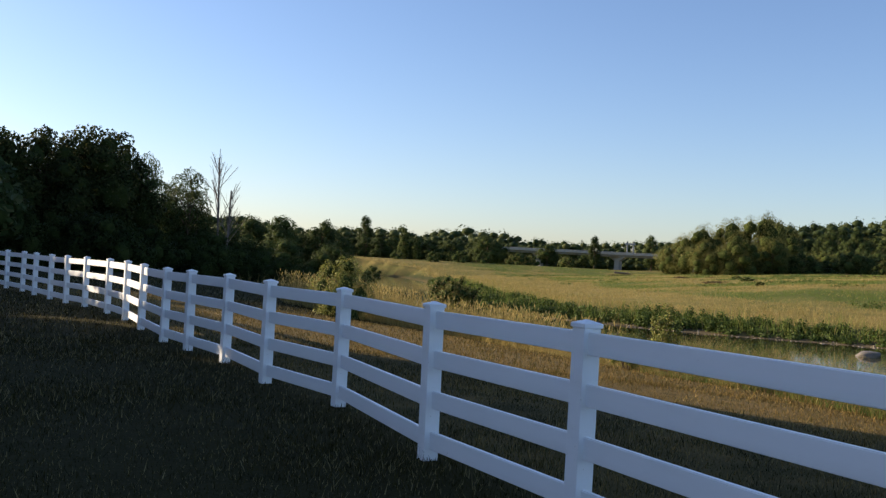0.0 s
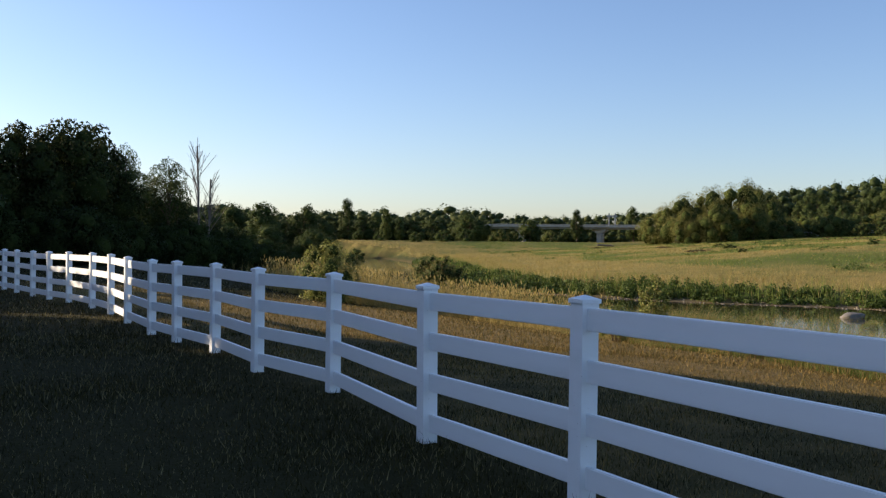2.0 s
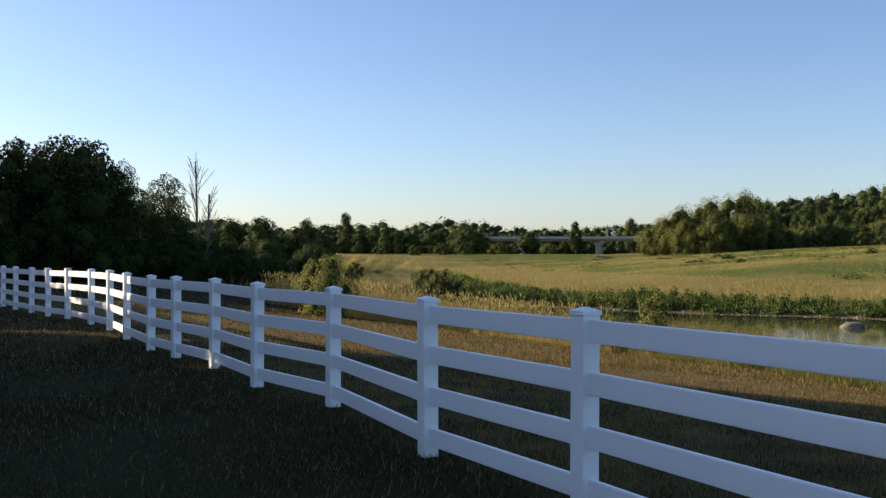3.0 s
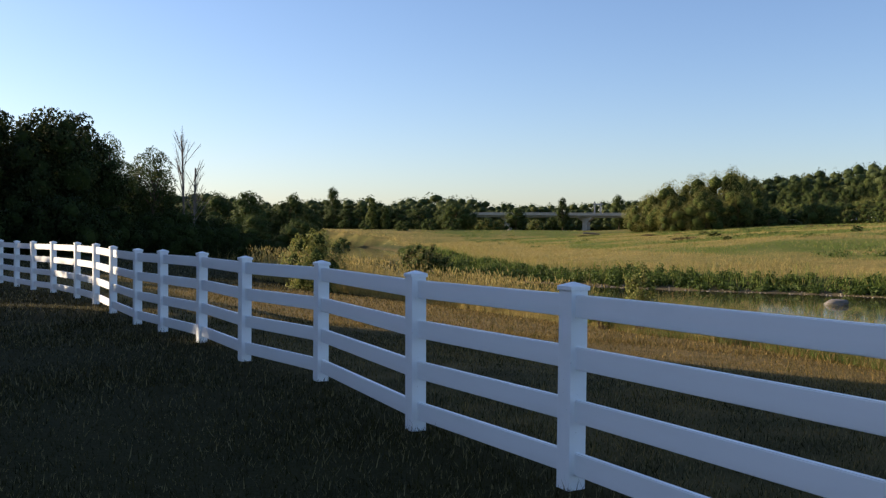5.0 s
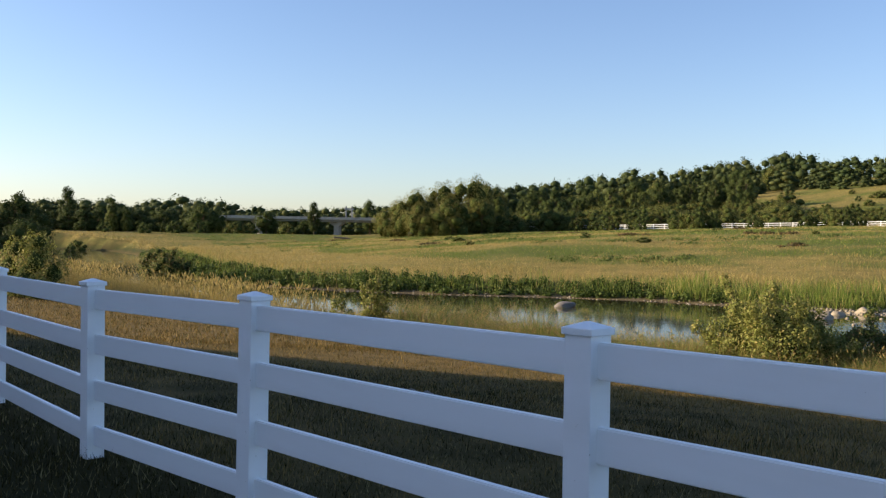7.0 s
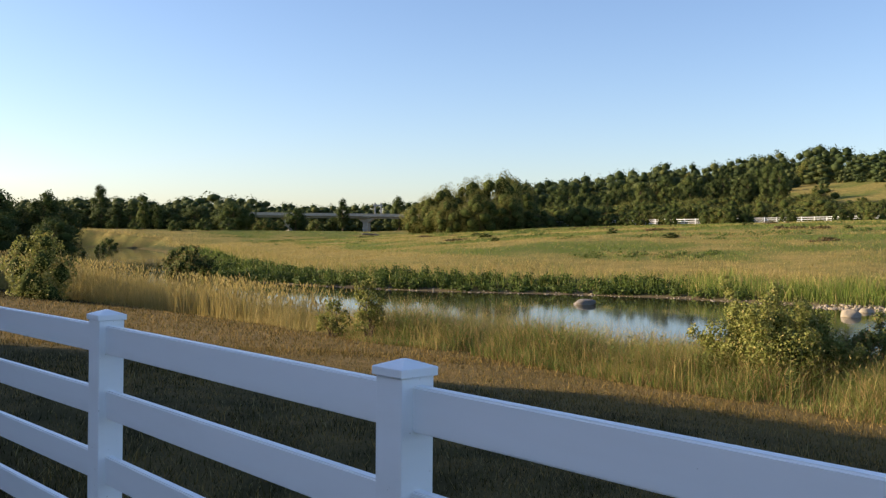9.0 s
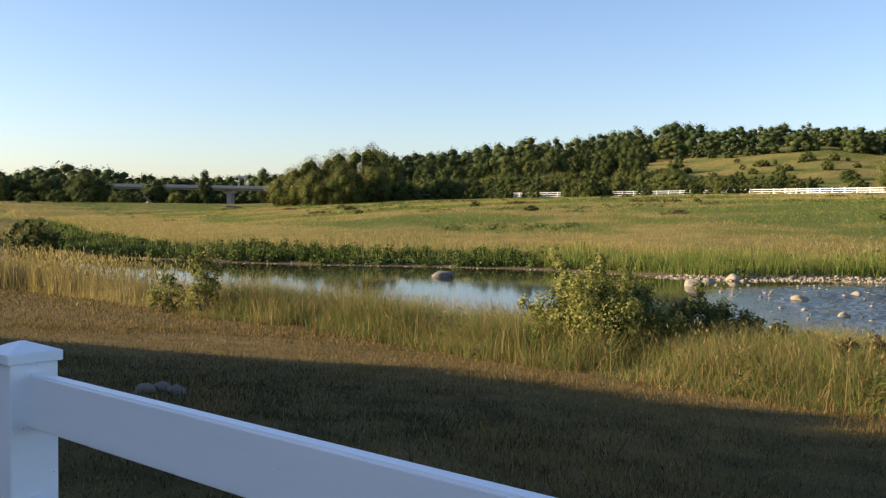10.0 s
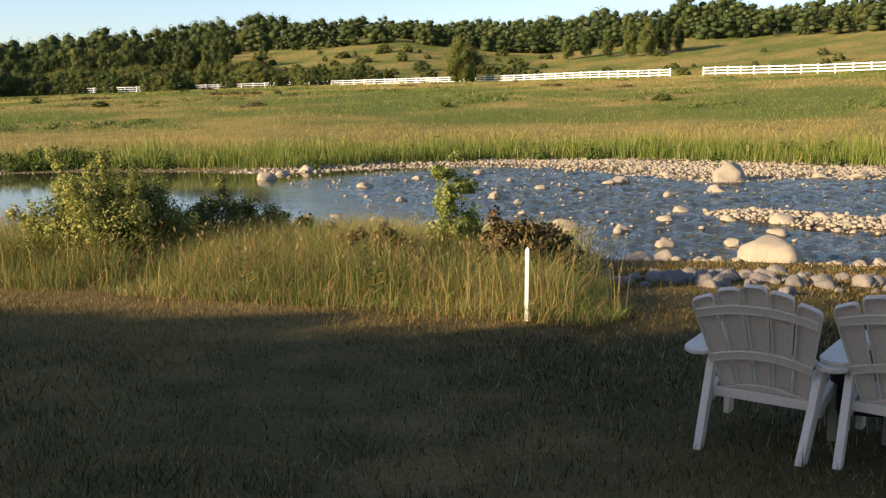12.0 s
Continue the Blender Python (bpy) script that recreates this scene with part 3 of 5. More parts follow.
# trees at the edge of the lawn, backlit look put into dark leaves: tops follow the outline of the grove
for az, r, el, who, wide in ((-39, 72, 0.112, big_b, 1.1), (-35.5, 74, 0.108, big_a, 1.0), (-33.0, 73, 0.106, big_b, 1.0), (-30.2, 74, 0.110, big_a, 0.92), (-27.7, 76, 0.116, big_b, 0.98), (-26.3, 80, 0.100, big_a, 0.85), (-28.9, 84, 0.092, big_a, 1.1),
                             (-33.5, 84, 0.085, big_b, 1.1), (-25.4, 88, 0.062, big_b, 0.9), (-23.6, 92, 0.046, big_a, 1.0), (-22.0, 94, 0.040, big_b, 1.0)):
    x, y = polar(az, r)
    plant(who, x, y, (EYE_H + el * r - height(x, y)) / 10, wide)
for az, r, el, wide in ((-25.0, 80, 0.101, 0.72), (-24.5, 84, 0.078, 0.9), (-22.5, 86, 0.088, 0.95), (-23.3, 88, 0.072, 0.9), (-21.9, 88, 0.062, 0.8)):
    x, y = polar(az, r)
    plant(airy, x, y, (EYE_H + el * r - height(x, y)) / 10, wide)
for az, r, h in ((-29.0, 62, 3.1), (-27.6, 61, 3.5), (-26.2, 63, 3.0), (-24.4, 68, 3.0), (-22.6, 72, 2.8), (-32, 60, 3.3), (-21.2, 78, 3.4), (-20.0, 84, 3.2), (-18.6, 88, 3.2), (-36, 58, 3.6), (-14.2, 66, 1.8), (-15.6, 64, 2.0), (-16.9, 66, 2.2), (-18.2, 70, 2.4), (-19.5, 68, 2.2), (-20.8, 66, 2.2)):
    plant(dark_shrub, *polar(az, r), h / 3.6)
for az, r, el, who, wide in ((-20.2, 118, 0.030, wood_a, 1.3), (-19.0, 125, 0.037, wood_c, 1.2), (-18.1, 128, 0.029, wood_a, 1.3), (-17.1, 120, 0.044, wood_b, 1.25), (-16.2, 130, 0.029, wood_c, 1.2), (-15.4, 126, 0.025, wood_a, 1.3), (-14.5, 122, 0.042, wood_b, 1.1), (-13.8, 130, 0.031, wood_a, 1.2), (-16.9, 105, 0.016, wood_c, 1.5), (-18.9, 100, 0.016, wood_a, 1.5), (-14.0, 112, 0.012, wood_c, 1.4), (-20.6, 104, 0.018, wood_c, 1.4)):
    x, y = polar(az, r)
    plant(who, x, y, (EYE_H + el * r - height(x, y)) / 10, wide)

# bush on the near bank
plant(shrub_c, -8.3, 35.2, 0.78, 0.9)

# dead tree: bare grey trunk and branches
dead = thing("dead_tree", "bare grey dead tree with broken upright branches", "tree", m=pose(*polar(-20.45, 80), 0.0))
bm = bmesh.new()
rng = np.random.default_rng(5)


def bare(bm, p, d, length, r, depth):
    q = p + d * length
    add_tube(bm, p, q, r, r * 0.55, 6)
    if depth:
        for k in range(26 if depth > 1 else 5):
            s = 0.35 + 0.62 * rng.random()
            e = (d * 0.7 + Vector((rng.normal() * 0.34, rng.normal() * 0.34, 0.25))).normalized()
            bare(bm, p.lerp(q, s), e, length * (0.15 + 0.15 * rng.random()) * (1.6 - 0.8 * s), r * 0.24, depth - 1)


bare(bm, Vector((-0.3, 0, -0.3)), Vector((-0.03, 0, 1)).normalized(), 9.7, 0.11, 2)
bare(bm, Vector((0.3, 0.2, -0.3)), Vector((0.03, 0, 1)).normalized(), 7.0, 0.11, 2)
part("trunk", bm, M_dead, dead)

far_woods, far_cores = [], []


def far_tree(x, y, scale, wide, leaves=1050):
    """A tree too far off to count, joined with its neighbours."""
    rng = np.random.default_rng(int(abs(x * 13 + y * 7)))
    lobes = np.array(tree_lobes(rng, 10.0, 0.4, 3.2 + 0.8 * rng.random(), 11))
    v, t, n = leaf_cloud(rng, list(lobes) + sprays(rng, lobes, 3, (0.35, 0.5)), leaves, 0.19, shell=0.45)
    k = np.array([scale * wide, scale * wide, scale])
    core = np.concatenate([lobes[q, :3] + ICO_V * lobes[q, 3:] * np.array([0.79, 0.79, 0.73]) for q in range(len(lobes))])
    faces = np.concatenate([ICO_F + q * len(ICO_V) for q in range(len(lobes))])
    base = np.array([x, y, height(x, y) - 1.1 * scale])
    far_cores.append((core * k + base, faces))
    far_woods.append((v * k + base, t, n))


# woodland across the valley: tree tops follow the skyline
SKY_AZ = (-23, -19.1, -16, -13.5, -12.4, -10.2, -8.5, -7.4, -5.7, -3.6, -2.2, 0.5, 1.5, 4.0, 5.0, 6.0, 9)
SKY_EL = (0.034, 0.036, 0.030, 0.0335, 0.032, 0.0365, 0.0318, 0.033, 0.0378, 0.0348, 0.0290, 0.0318, 0.0290, 0.0305, 0.0316, 0.0330, 0.040)
for row, (r0, drop) in enumerate(((370, 0.0), (330, 0.005), (292, 0.011))):
    az = -23.0
    while az < 9:
        r = r0 + random.uniform(-14, 14)
        if row == 2 and az > -3.5:
            break
        x, y = polar(az, r)
        top = EYE_H + (np.interp(az, SKY_AZ, SKY_EL) - drop + random.uniform(-0.001, 0.0045)) * r
        h = max(top - height(x, y), 2.5) * 1.1
        if row < 2:
            far_tree(x, y, h / 10, random.uniform(1.1, 1.7))
        else:
            plant(random.choice((wood_a, wood_b, wood_c)), x, y, h / 10, random.uniform(1.2, 1.8), group="woodland trees", sink=0.12 * h)
        az += random.uniform(0.42, 0.85)
for az, r, el, who, wide in ((-11.93, 290, 0.0485, wood_b, 0.75), (-9.5, 262, 0.0375, pale_tree, 0.75), (-8.7, 260, 0.030, pale_tree, 0.8), (-11.2, 255, 0.012, wood_c, 1.5), (2.15, 255, 0.0386, wood_b, 0.75), (5.53, 300, 0.042, wood_b, 0.85), (-5.0, 270, 0.021, wood_c, 1.3), (-3.6, 265, 0.025, wood_c, 1.2),
                             (-0.7, 262, 0.026, wood_c, 1.3), (-4.3, 257, 0.031, wood_c, 1.5), (-2.1, 258, 0.010, willow_a, 1.0), (-6.6, 256, 0.012, willow_b, 1.0), (-7.4, 262, 0.011, wood_c, 1.5), (-3.0, 254, 0.011, willow_a, 1.1), (1.5, 258, 0.017, wood_c, 1.1)):
    x, y = polar(az, r)
    plant(who, x, y, (EYE_H + el * r - height(x, y)) / 10, wide)
for az, r, h in ((-12.8, 150, 1.7), (-11.7, 170, 1.8), (-11.3, 210, 2.6), (-6.0, 235, 3.0), (-4.6, 238, 3.2), (-7.7, 232, 2.6), (-2.6, 240, 3.0), (-1.6, 240, 2.6), (0.6, 244, 2.8), (-9.9, 236, 2.4)):
    plant(random.choice((shrub_a, shrub_b)), *polar(az, r), h / 3.0, 1.3, group="valley shrubs")

# willows in the meadow
for az, r, el, who, wide in ((6.9, 214, 0.036, willow_a, 0.95), (8.2, 212, 0.050, willow_b, 0.85), (9.9, 216, 0.0565, willow_a, 0.95), (11.5, 213, 0.0625, willow_b, 0.85), (10.6, 204, 0.044, willow_b, 0.95), (8.8, 205, 0.036, willow_a, 1.0), (12.4, 208, 0.040, willow_a, 0.9), (13.0, 222, 0.056, willow_b, 0.7)):
    x, y = polar(az, r)
    plant(who, x, y, (EYE_H + el * r - height(x, y)) / 10, wide * 1.2, group="meadow willows")

# hillside woods
TOP_AZ = (12, 13.2, 13.7, 14.6, 16, 17.4, 18.7, 20.5, 21.5, 22.2, 22.8, 23.4, 24.6, 26.4, 28.1, 28.7, 29.7, 30.5, 31.6, 32.2, 33.3, 34.4, 36, 36.7, 37.3, 38.5, 40.2, 41.4, 43.3, 44.2, 45.5, 48.9, 50.3, 51.2, 53.4, 54.0, 55, 55.6, 57.4, 58, 59, 66, 78)
TOP_EL = (0.060, 0.0588, 0.054, 0.0595, 0.0625, 0.061, 0.0665, 0.069, 0.076, 0.069, 0.0758, 0.067, 0.0765, 0.082, 0.0853, 0.0765, 0.0938, 0.0885, 0.0888, 0.081, 0.0865, 0.083, 0.087, 0.081, 0.0874, 0.080, 0.0757, 0.084, 0.0862, 0.079, 0.085,
          0.0852, 0.094, 0.0845, 0.0905, 0.0885, 0.101, 0.0941, 0.105, 0.092, 0.0887, 0.095, 0.10)
for row, (r0, drop) in enumerate(((430, 0.0), (400, 0.005), (370, 0.012))):
    az = 12.0
    while az < 78:
        r = r0 + random.uniform(-12, 12)
        if az < 27:
            r -= (27 - az) * 6
        x, y = polar(az, r)
        top = EYE_H + (np.interp(az, TOP_AZ, TOP_EL) - drop + random.uniform(0.0 if row < 2 else -0.009, 0.0045)) * r
        h = min(max(top - height(x, y), 3.0), 18.0) * (1.1 if row < 2 else 1.0)
        if row < 2:
            far_tree(x, y, h / 10, random.uniform(0.95, 1.3) * min(1.6, max(1.0, 11 / h)))
        else:
            plant(random.choice((wood_a, wood_b, wood_c, wood_a, willow_a)), x, y, h / 10, random.uniform(0.95, 1.3), group="hillside trees")
        az += random.uniform(0.42, 0.8)
# scrub that covers the upper hill above the open slope
for k in range(360):
    az = 24 + 53 * random.random()
    x, y = polar(az, 334 + 62 * random.random() ** 1.2)
    far_tree(x, y, 0.30 + 0.62 * random.random() ** 1.7, random.uniform(1.0, 2.0), 800)
v, t, n = join(*far_woods)
inner = soup("inner_foliage", *join(*far_cores), M_far, smooth=True)
woods = soup("far_woods", v, t, M_far, normals=n)
inner.parent = woods
tagged(woods, "continuous dark green woods along the skyline", "woods", kind="stuff")
# trees between the willows and the hill
for k in range(40):
    az = 12.8 + 15.2 * (k + random.random()) / 40
    r = 258 + 34 * random.random()
    x, y = polar(az, r)
    top = EYE_H + (np.interp(az, TOP_AZ, TOP_EL) - 0.006 - 0.022 * random.random()) * r
    plant(random.choice((wood_a, wood_b, wood_b, pale_tree)), x, y, max(top - height(x, y), 3) / 10, 0.85, group="hillside trees")


def scrub(az, r, scale, wide):
    plant(random.choice((shrub_a, shrub_b, shrub_b)), *polar(az, r), scale, wide, group="hillside shrubs")


# dense scrub between the far fence and the woods, thinner to the open slope
for k in range(150):
    az = 13.5 + 17 * random.random() ** 1.15
    scrub(az, 214 + 70 * random.random() ** 1.2, random.uniform(0.9, 1.7), random.uniform(1.1, 1.6))
for k in range(46):
    scrub(26 + 12 * random.random(), 212 + 45 * random.random() ** 1.5, random.uniform(0.6, 1.2), random.uniform(1.1, 1.7))
# shrubs in front of the far fence, with gaps through which its rails show
for lo, hi, n in ((16.8, 20.5, 9), (21.5, 22.1, 2), (23.6, 26.6, 8), (28.1, 28.9, 2), (30.8, 34.3, 6)):
    for k in range(n):
        az = lo + (hi - lo) * (k + 0.5 + random.uniform(-0.3, 0.3)) / n
        scrub(az, np.interp(az, (15, 20.9, 27, 35.5), (226, 214, 206, 200)) - 4 - 5 * random.random(), random.uniform(0.65, 1.05) * (1.25 if 23 < az < 27 else 1.0), random.uniform(0.9, 1.3))
# low scrub over the open slope
for k in range(100):
    scrub(27 + 21 * random.random(), 212 + 110 * random.random() ** 1.3, random.uniform(0.35, 0.95), random.uniform(1.1, 1.9))
for k in range(22):
    scrub(47 + 26 * random.random(), 168 + 120 * random.random(), random.uniform(0.35, 0.7), random.uniform(1.1, 1.7))
for az, r, el, who, wide in ((42.25, 180, 0.065, willow_a, 1.0), (48.3, 300, 0.069, pale_tree, 0.9), (49.4, 302, 0.072, wood_b, 0.9), (50.6, 298, 0.070, pale_tree, 0.9), (51.9, 292, 0.083, pale_tree, 0.8), (52.9, 290, 0.087, pale_tree, 0.85), (53.8, 292, 0.082, wood_b, 0.8), (54.6, 300, 0.076, wood_a, 0.7),
                             (36.2, 232, 0.042, wood_a, 0.6), (37.6, 228, 0.036, willow_a, 0.5), (33.4, 226, 0.038, wood_c, 0.7), (45.2, 236, 0.040, wood_b, 0.6)):
    x, y = polar(az, r)
    plant(who, x, y, (EYE_H + el * r - height(x, y)) / 10, wide)

# low dark shrubs scattered over the meadow
for k in range(9):
    az = 6 + 52 * random.random()
    x, y = polar(az, 74 + 80 * random.random())
    plant(random.choice((shrub_a, shrub_b)), x, y, random.uniform(0.13, 0.22), random.uniform(1.8, 3.2), "small dark shrub in the rough meadow", group="meadow shrubs")

# tall trees beside the lawn that keep the evening sun off it
for k in range(19):
    y = -8.0 + 1.45 * k
    for x, more in ((-19.0, 0.0), (-23.0, 1.0)):
        if 14.5 < y + more - 1.0 * (x < -20) < 18.0:
            continue
        h = float(np.interp(y, (-8, 12.0, 13.2, 14.3, 15.4, 16.5, 17.8, 18.9, 19.5), (9.4, 9.3, 8.5, 7.9, 7.4, 7.0, 6.4, 5.8, 5.2))) + more + 0.12 * math.sin(2.3 * k)
        turned = pose(x + 0.4 * math.sin(3 * k), y, height(x, y), 0, 0, (x * 37 + y * 71) % 360) @ Matrix.Diagonal((0.065 * h, 0.065 * h, 0.1 * h, 1))
        tagged(copy_thing(shade_tree, turned), group="lawn trees")
# here low sun comes in under high crowns
for y, k in ((14.8, 0.78), (16.0, 0.74), (17.2, 0.70)):
    tagged(copy_thing(high_tree, pose(-19.0, y, 0, 0, 0, y * 71) @ Matrix.Diagonal((0.8, 0.8, k, 1))), group="lawn trees")
    tagged(copy_thing(shade_tree, pose(-19.3, y - 0.2, 0, 0, 0, y * 47) @ Matrix.Diagonal((0.27, 0.27, 0.37, 1))), group="lawn trees")
for x, y, h in ((-27, 23.4, 7.2), (-27.5, 26, 7.1), (-28.5, 28.6, 7.0), (-30, 31.4, 6.9), (-31.5, 34, 6.8), (-35, 37.5, 7.0), (-31, 44, 9), (-34, 49.5, 9), (-38, 55, 9.5), (-42, 62, 10), (-40, 41, 10), (-41, 46, 10.3), (-43, 51, 10.5), (-45, 56, 10.3)):
    turned = pose(x, y, height(x, y), 0, 0, (x * 37 + y * 71) % 360) @ Matrix.Diagonal((0.1 * h, 0.1 * h, 0.08 * h, 1))
    tagged(copy_thing(shade_tree, turned), group="lawn trees")


# ---- grasses ----
def blades(rng, p, h, w, lean=0.35, bend=True, lift=-0.02):
    """Blade arrays: n upright blades at places p with heights h."""
    n = len(p)
    z = land(p)[0] + lift
    base = np.column_stack([p, z])
    a = rng.random(n) * 2 * np.pi
    u = np.stack([np.cos(a), np.sin(a), np.zeros(n)], 1)
    b = a + rng.normal(size=n) * 0.9 + 1.2
    l = np.stack([np.cos(b), np.sin(b), np.zeros(n)], 1) * (lean * rng.random(n) * h)[:, None]
    up = np.zeros((n, 3))
    up[:, 2] = h
    w = (np.asarray(w) * (0.7 + 0.6 * rng.random(n)))[:, None]
    tip = base + up * 0.97 + l
    k = np.arange(n)[:, None]
    if not bend:
        return np.stack([base - u * w / 2, base + u * w / 2, tip], 1).reshape(-1, 3), k * 3 + np.array([[0, 1, 2]]), tip
    mid = base + up * 0.55 + l * 0.35
    v = np.stack([base - u * w / 2, base + u * w / 2, mid - u * w * 0.4, mid + u * w * 0.4, tip], 1).reshape(-1, 3)
    t = np.concatenate([k * 5 + np.array([[0, 1, 3]]), k * 5 + np.array([[0, 3, 2]]), k * 5 + np.array([[2, 3, 4]])])
    return v, t, tip


def heads(rng, tips, size, wide):
    """Slim seed heads that hang on the tips of stalks."""
    n = len(tips)
    a = rng.random(n) * 2 * np.pi
    u = np.stack([np.cos(a), np.sin(a), np.zeros(n)], 1)
    d = np.stack([np.cos(a) * 0.35, np.sin(a) * 0.35, np.ones(n)], 1) * (size * (0.7 + 0.6 * rng.random(n)))[:, None]
    wide = np.asarray(wide).reshape(-1, 1)
    v = np.stack([tips - d * 0.4, tips + u * wide, tips + d * 0.6, tips - u * wide], 1).reshape(-1, 3)
    k = np.arange(n)[:, None] * 4
    return v, np.concatenate([k + np.array([[0, 1, 2]]), k + np.array([[0, 2, 3]])])


EDGE = np.array([(21.5, 16.0), (16.3, 12.3), (12.4, 8.8), (10.5, 6.85), (9.9, 6.8), (9.55, 7.6), (8.65, 9.3), (7.5, 11.2), (6.3, 13.5), (5.3, 15.7), (4.0, 18.2), (2.4, 20.0), (1.5, 22.8), (0.2, 27.4), (-2.4, 32.5), (-8, 36), (-13, 41), (-17, 47), (-22, 60), (-32, 95)], float)


def scatter(rng, n, centre, lo, hi, r0, r1, power=1.0):
    """Places in a sector, denser towards the middle for power over 1."""
    a = np.radians(lo + (hi - lo) * rng.random(n))
    r = r0 + (r1 - r0) * rng.random(n) ** power
    return np.stack([centre[0] + r * np.sin(a), centre[1] + r * np.cos(a)], 1)


rng = np.random.default_rng(77)
# mown lawn
p = scatter(rng, 520000, (1.6, 0.2), -60, 95, 1.2, 17, 1.25)
p = p[(side(p, EDGE) > -0.25) & (side(p, NEAR) > 0.6)]
tuft = 0.6 + 0.4 * wave(p, 0.35, 2.0) + 0.35 * wave(p, 1.1, 4.0)
p, tuft = p[rng.random(len(p)) < 0.35 + 0.8 * tuft], None
dist = np.hypot(p[:, 0] - 1.6, p[:, 1] - 0.2)
v1 = blades(rng, p, (0.032 + 0.035 * rng.random(len(p))) * (1 + 0.35 * wave(p, 0.8, 1.0)) * (1 + 1.1 * (rng.random(len(p)) < 0.07)), 0.004 + 0.0007 * dist, 0.9, False)
p = scatter(rng, 170000, (1.6, 0.2), -60, 80, 16, 50, 1.2)
p = p[(side(p, EDGE) > -0.25) & (side(p, NEAR) > 1.0)]
dist = np.hypot(p[:, 0], p[:, 1])
v2 = blades(rng, p, 0.05 + 0.06 * rng.random(len(p)), 0.0011 * dist, 0.9, False)
v, t = join(v1[:2], v2[:2])
dry = dry_and_shade(v[t[:, 0], :2].astype(float)) > 0.15 + 0.7 * rng.random(len(t))
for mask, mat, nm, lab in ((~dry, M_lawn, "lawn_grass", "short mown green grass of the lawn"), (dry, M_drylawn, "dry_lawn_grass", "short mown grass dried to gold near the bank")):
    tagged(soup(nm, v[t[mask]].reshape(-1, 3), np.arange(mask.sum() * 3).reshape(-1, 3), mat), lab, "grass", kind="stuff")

# tall grass on the near bank
p = np.concatenate([scatter(rng, 430000, (1.6, 0.2), -22, 66, 6, 46, 1.0), scatter(rng, 230000, (1.6, 0.2), -2, 66, 6, 22, 1.0), scatter(rng, 60000, (1.6, 0.2), -26, -3, 40, 92, 1.0)])
inside, shore = -side(p, EDGE), side(p, NEAR)
bearing = np.degrees(np.arctan2(p[:, 0], p[:, 1]))
p = p[(inside > 0) & (shore > 0.3) & ((bearing > -15.5) | (rng.random(len(p)) < 0.04)) & (rng.random(len(p)) < 1.25 - 0.07 * inside)]
keep = wave(p, 0.9, 3.0) + 0.6 * wave(p, 0.4, 7.0) + 0.9 * rng.random(len(p)) > 0.05
p = p[keep]
straw = smooth(np.hypot(p[:, 0], p[:, 1]), 22, 30) + 0.30 * wave(p, 1.3, 5.0) + 0.25 * wave(p, 0.5, 1.0) + 0.4 * rng.random(len(p)) > 0.52
dist = np.hypot(p[:, 0] - 1.6, p[:, 1])
edge_in = np.clip(-side(p, EDGE) / 0.9, 0.35, 1)
tallness = (0.32 + 0.50 * rng.random(len(p)) + 0.26 * wave(p, 0.9, 8.0) + 0.18 * wave(p, 0.33, 3.0)) * edge_in
tallness = np.maximum(tallness, 0.12) * (1 + 0.35 * smooth(np.hypot(p[:, 0], p[:, 1]), 26, 32) * (1 - smooth(np.degrees(np.arctan2(p[:, 0], p[:, 1])), -6, -1)))
open_bank = smooth(np.degrees(np.arctan2(p[:, 0], p[:, 1])), -6, 0) * (1 - smooth(np.degrees(np.arctan2(p[:, 0], p[:, 1])), 22, 30))
tallness = tallness * (1 - open_bank * (0.02 + 0.36 * wave(p, 1.0, 2.0)))
w = 0.0026 + 0.00027 * dist
g = blades(rng, p[~straw], tallness[~straw], w[~straw], 1.35)
few = rng.random(len(g[2])) < 0.10
tagged(soup("tall_grass", *join(g[:2]), M_tall), "knee-high green and yellowing grass on the river bank", "grass", kind="stuff")
s = blades(rng, p[straw], tallness[straw] * 1.1, w[straw] * 0.8, 1.0)
stalk_p = np.concatenate([p[~straw][rng.random((~straw).sum()) < 0.022], p[straw][rng.random(straw.sum()) < 0.2]])
st = blades(rng, stalk_p, 0.45 + 0.4 * rng.random(len(stalk_p)), 0.0024 + 0.00024 * np.hypot(stalk_p[:, 0], stalk_p[:, 1]), 0.45)
hd = heads(rng, st[2], 0.055, 0.0045 + 0.00016 * np.hypot(st[2][:, 0], st[2][:, 1]))
# tall feathery plumes at the bend of the river
pl = scatter(rng, 9000, (1.6, 0.2), -19, 1, 30, 46)
pl = pl[(-side(pl, EDGE) > -0.3) & (side(pl, NEAR) > 0.5) & (wave(pl, 1.6, 2.0) + 0.5 * rng.random(len(pl)) > 0.1)]
pm = blades(rng, pl, 0.75 + 0.75 * rng.random(len(pl)), 0.016, 0.5)
ph = heads(rng, pm[2], 0.16, 0.022)
tagged(soup("straw_grass", *join(s[:2], st[:2], hd, pm[:2], ph), M_straw), "pale dry grass and seed heads on the river bank", "grass", kind="stuff")

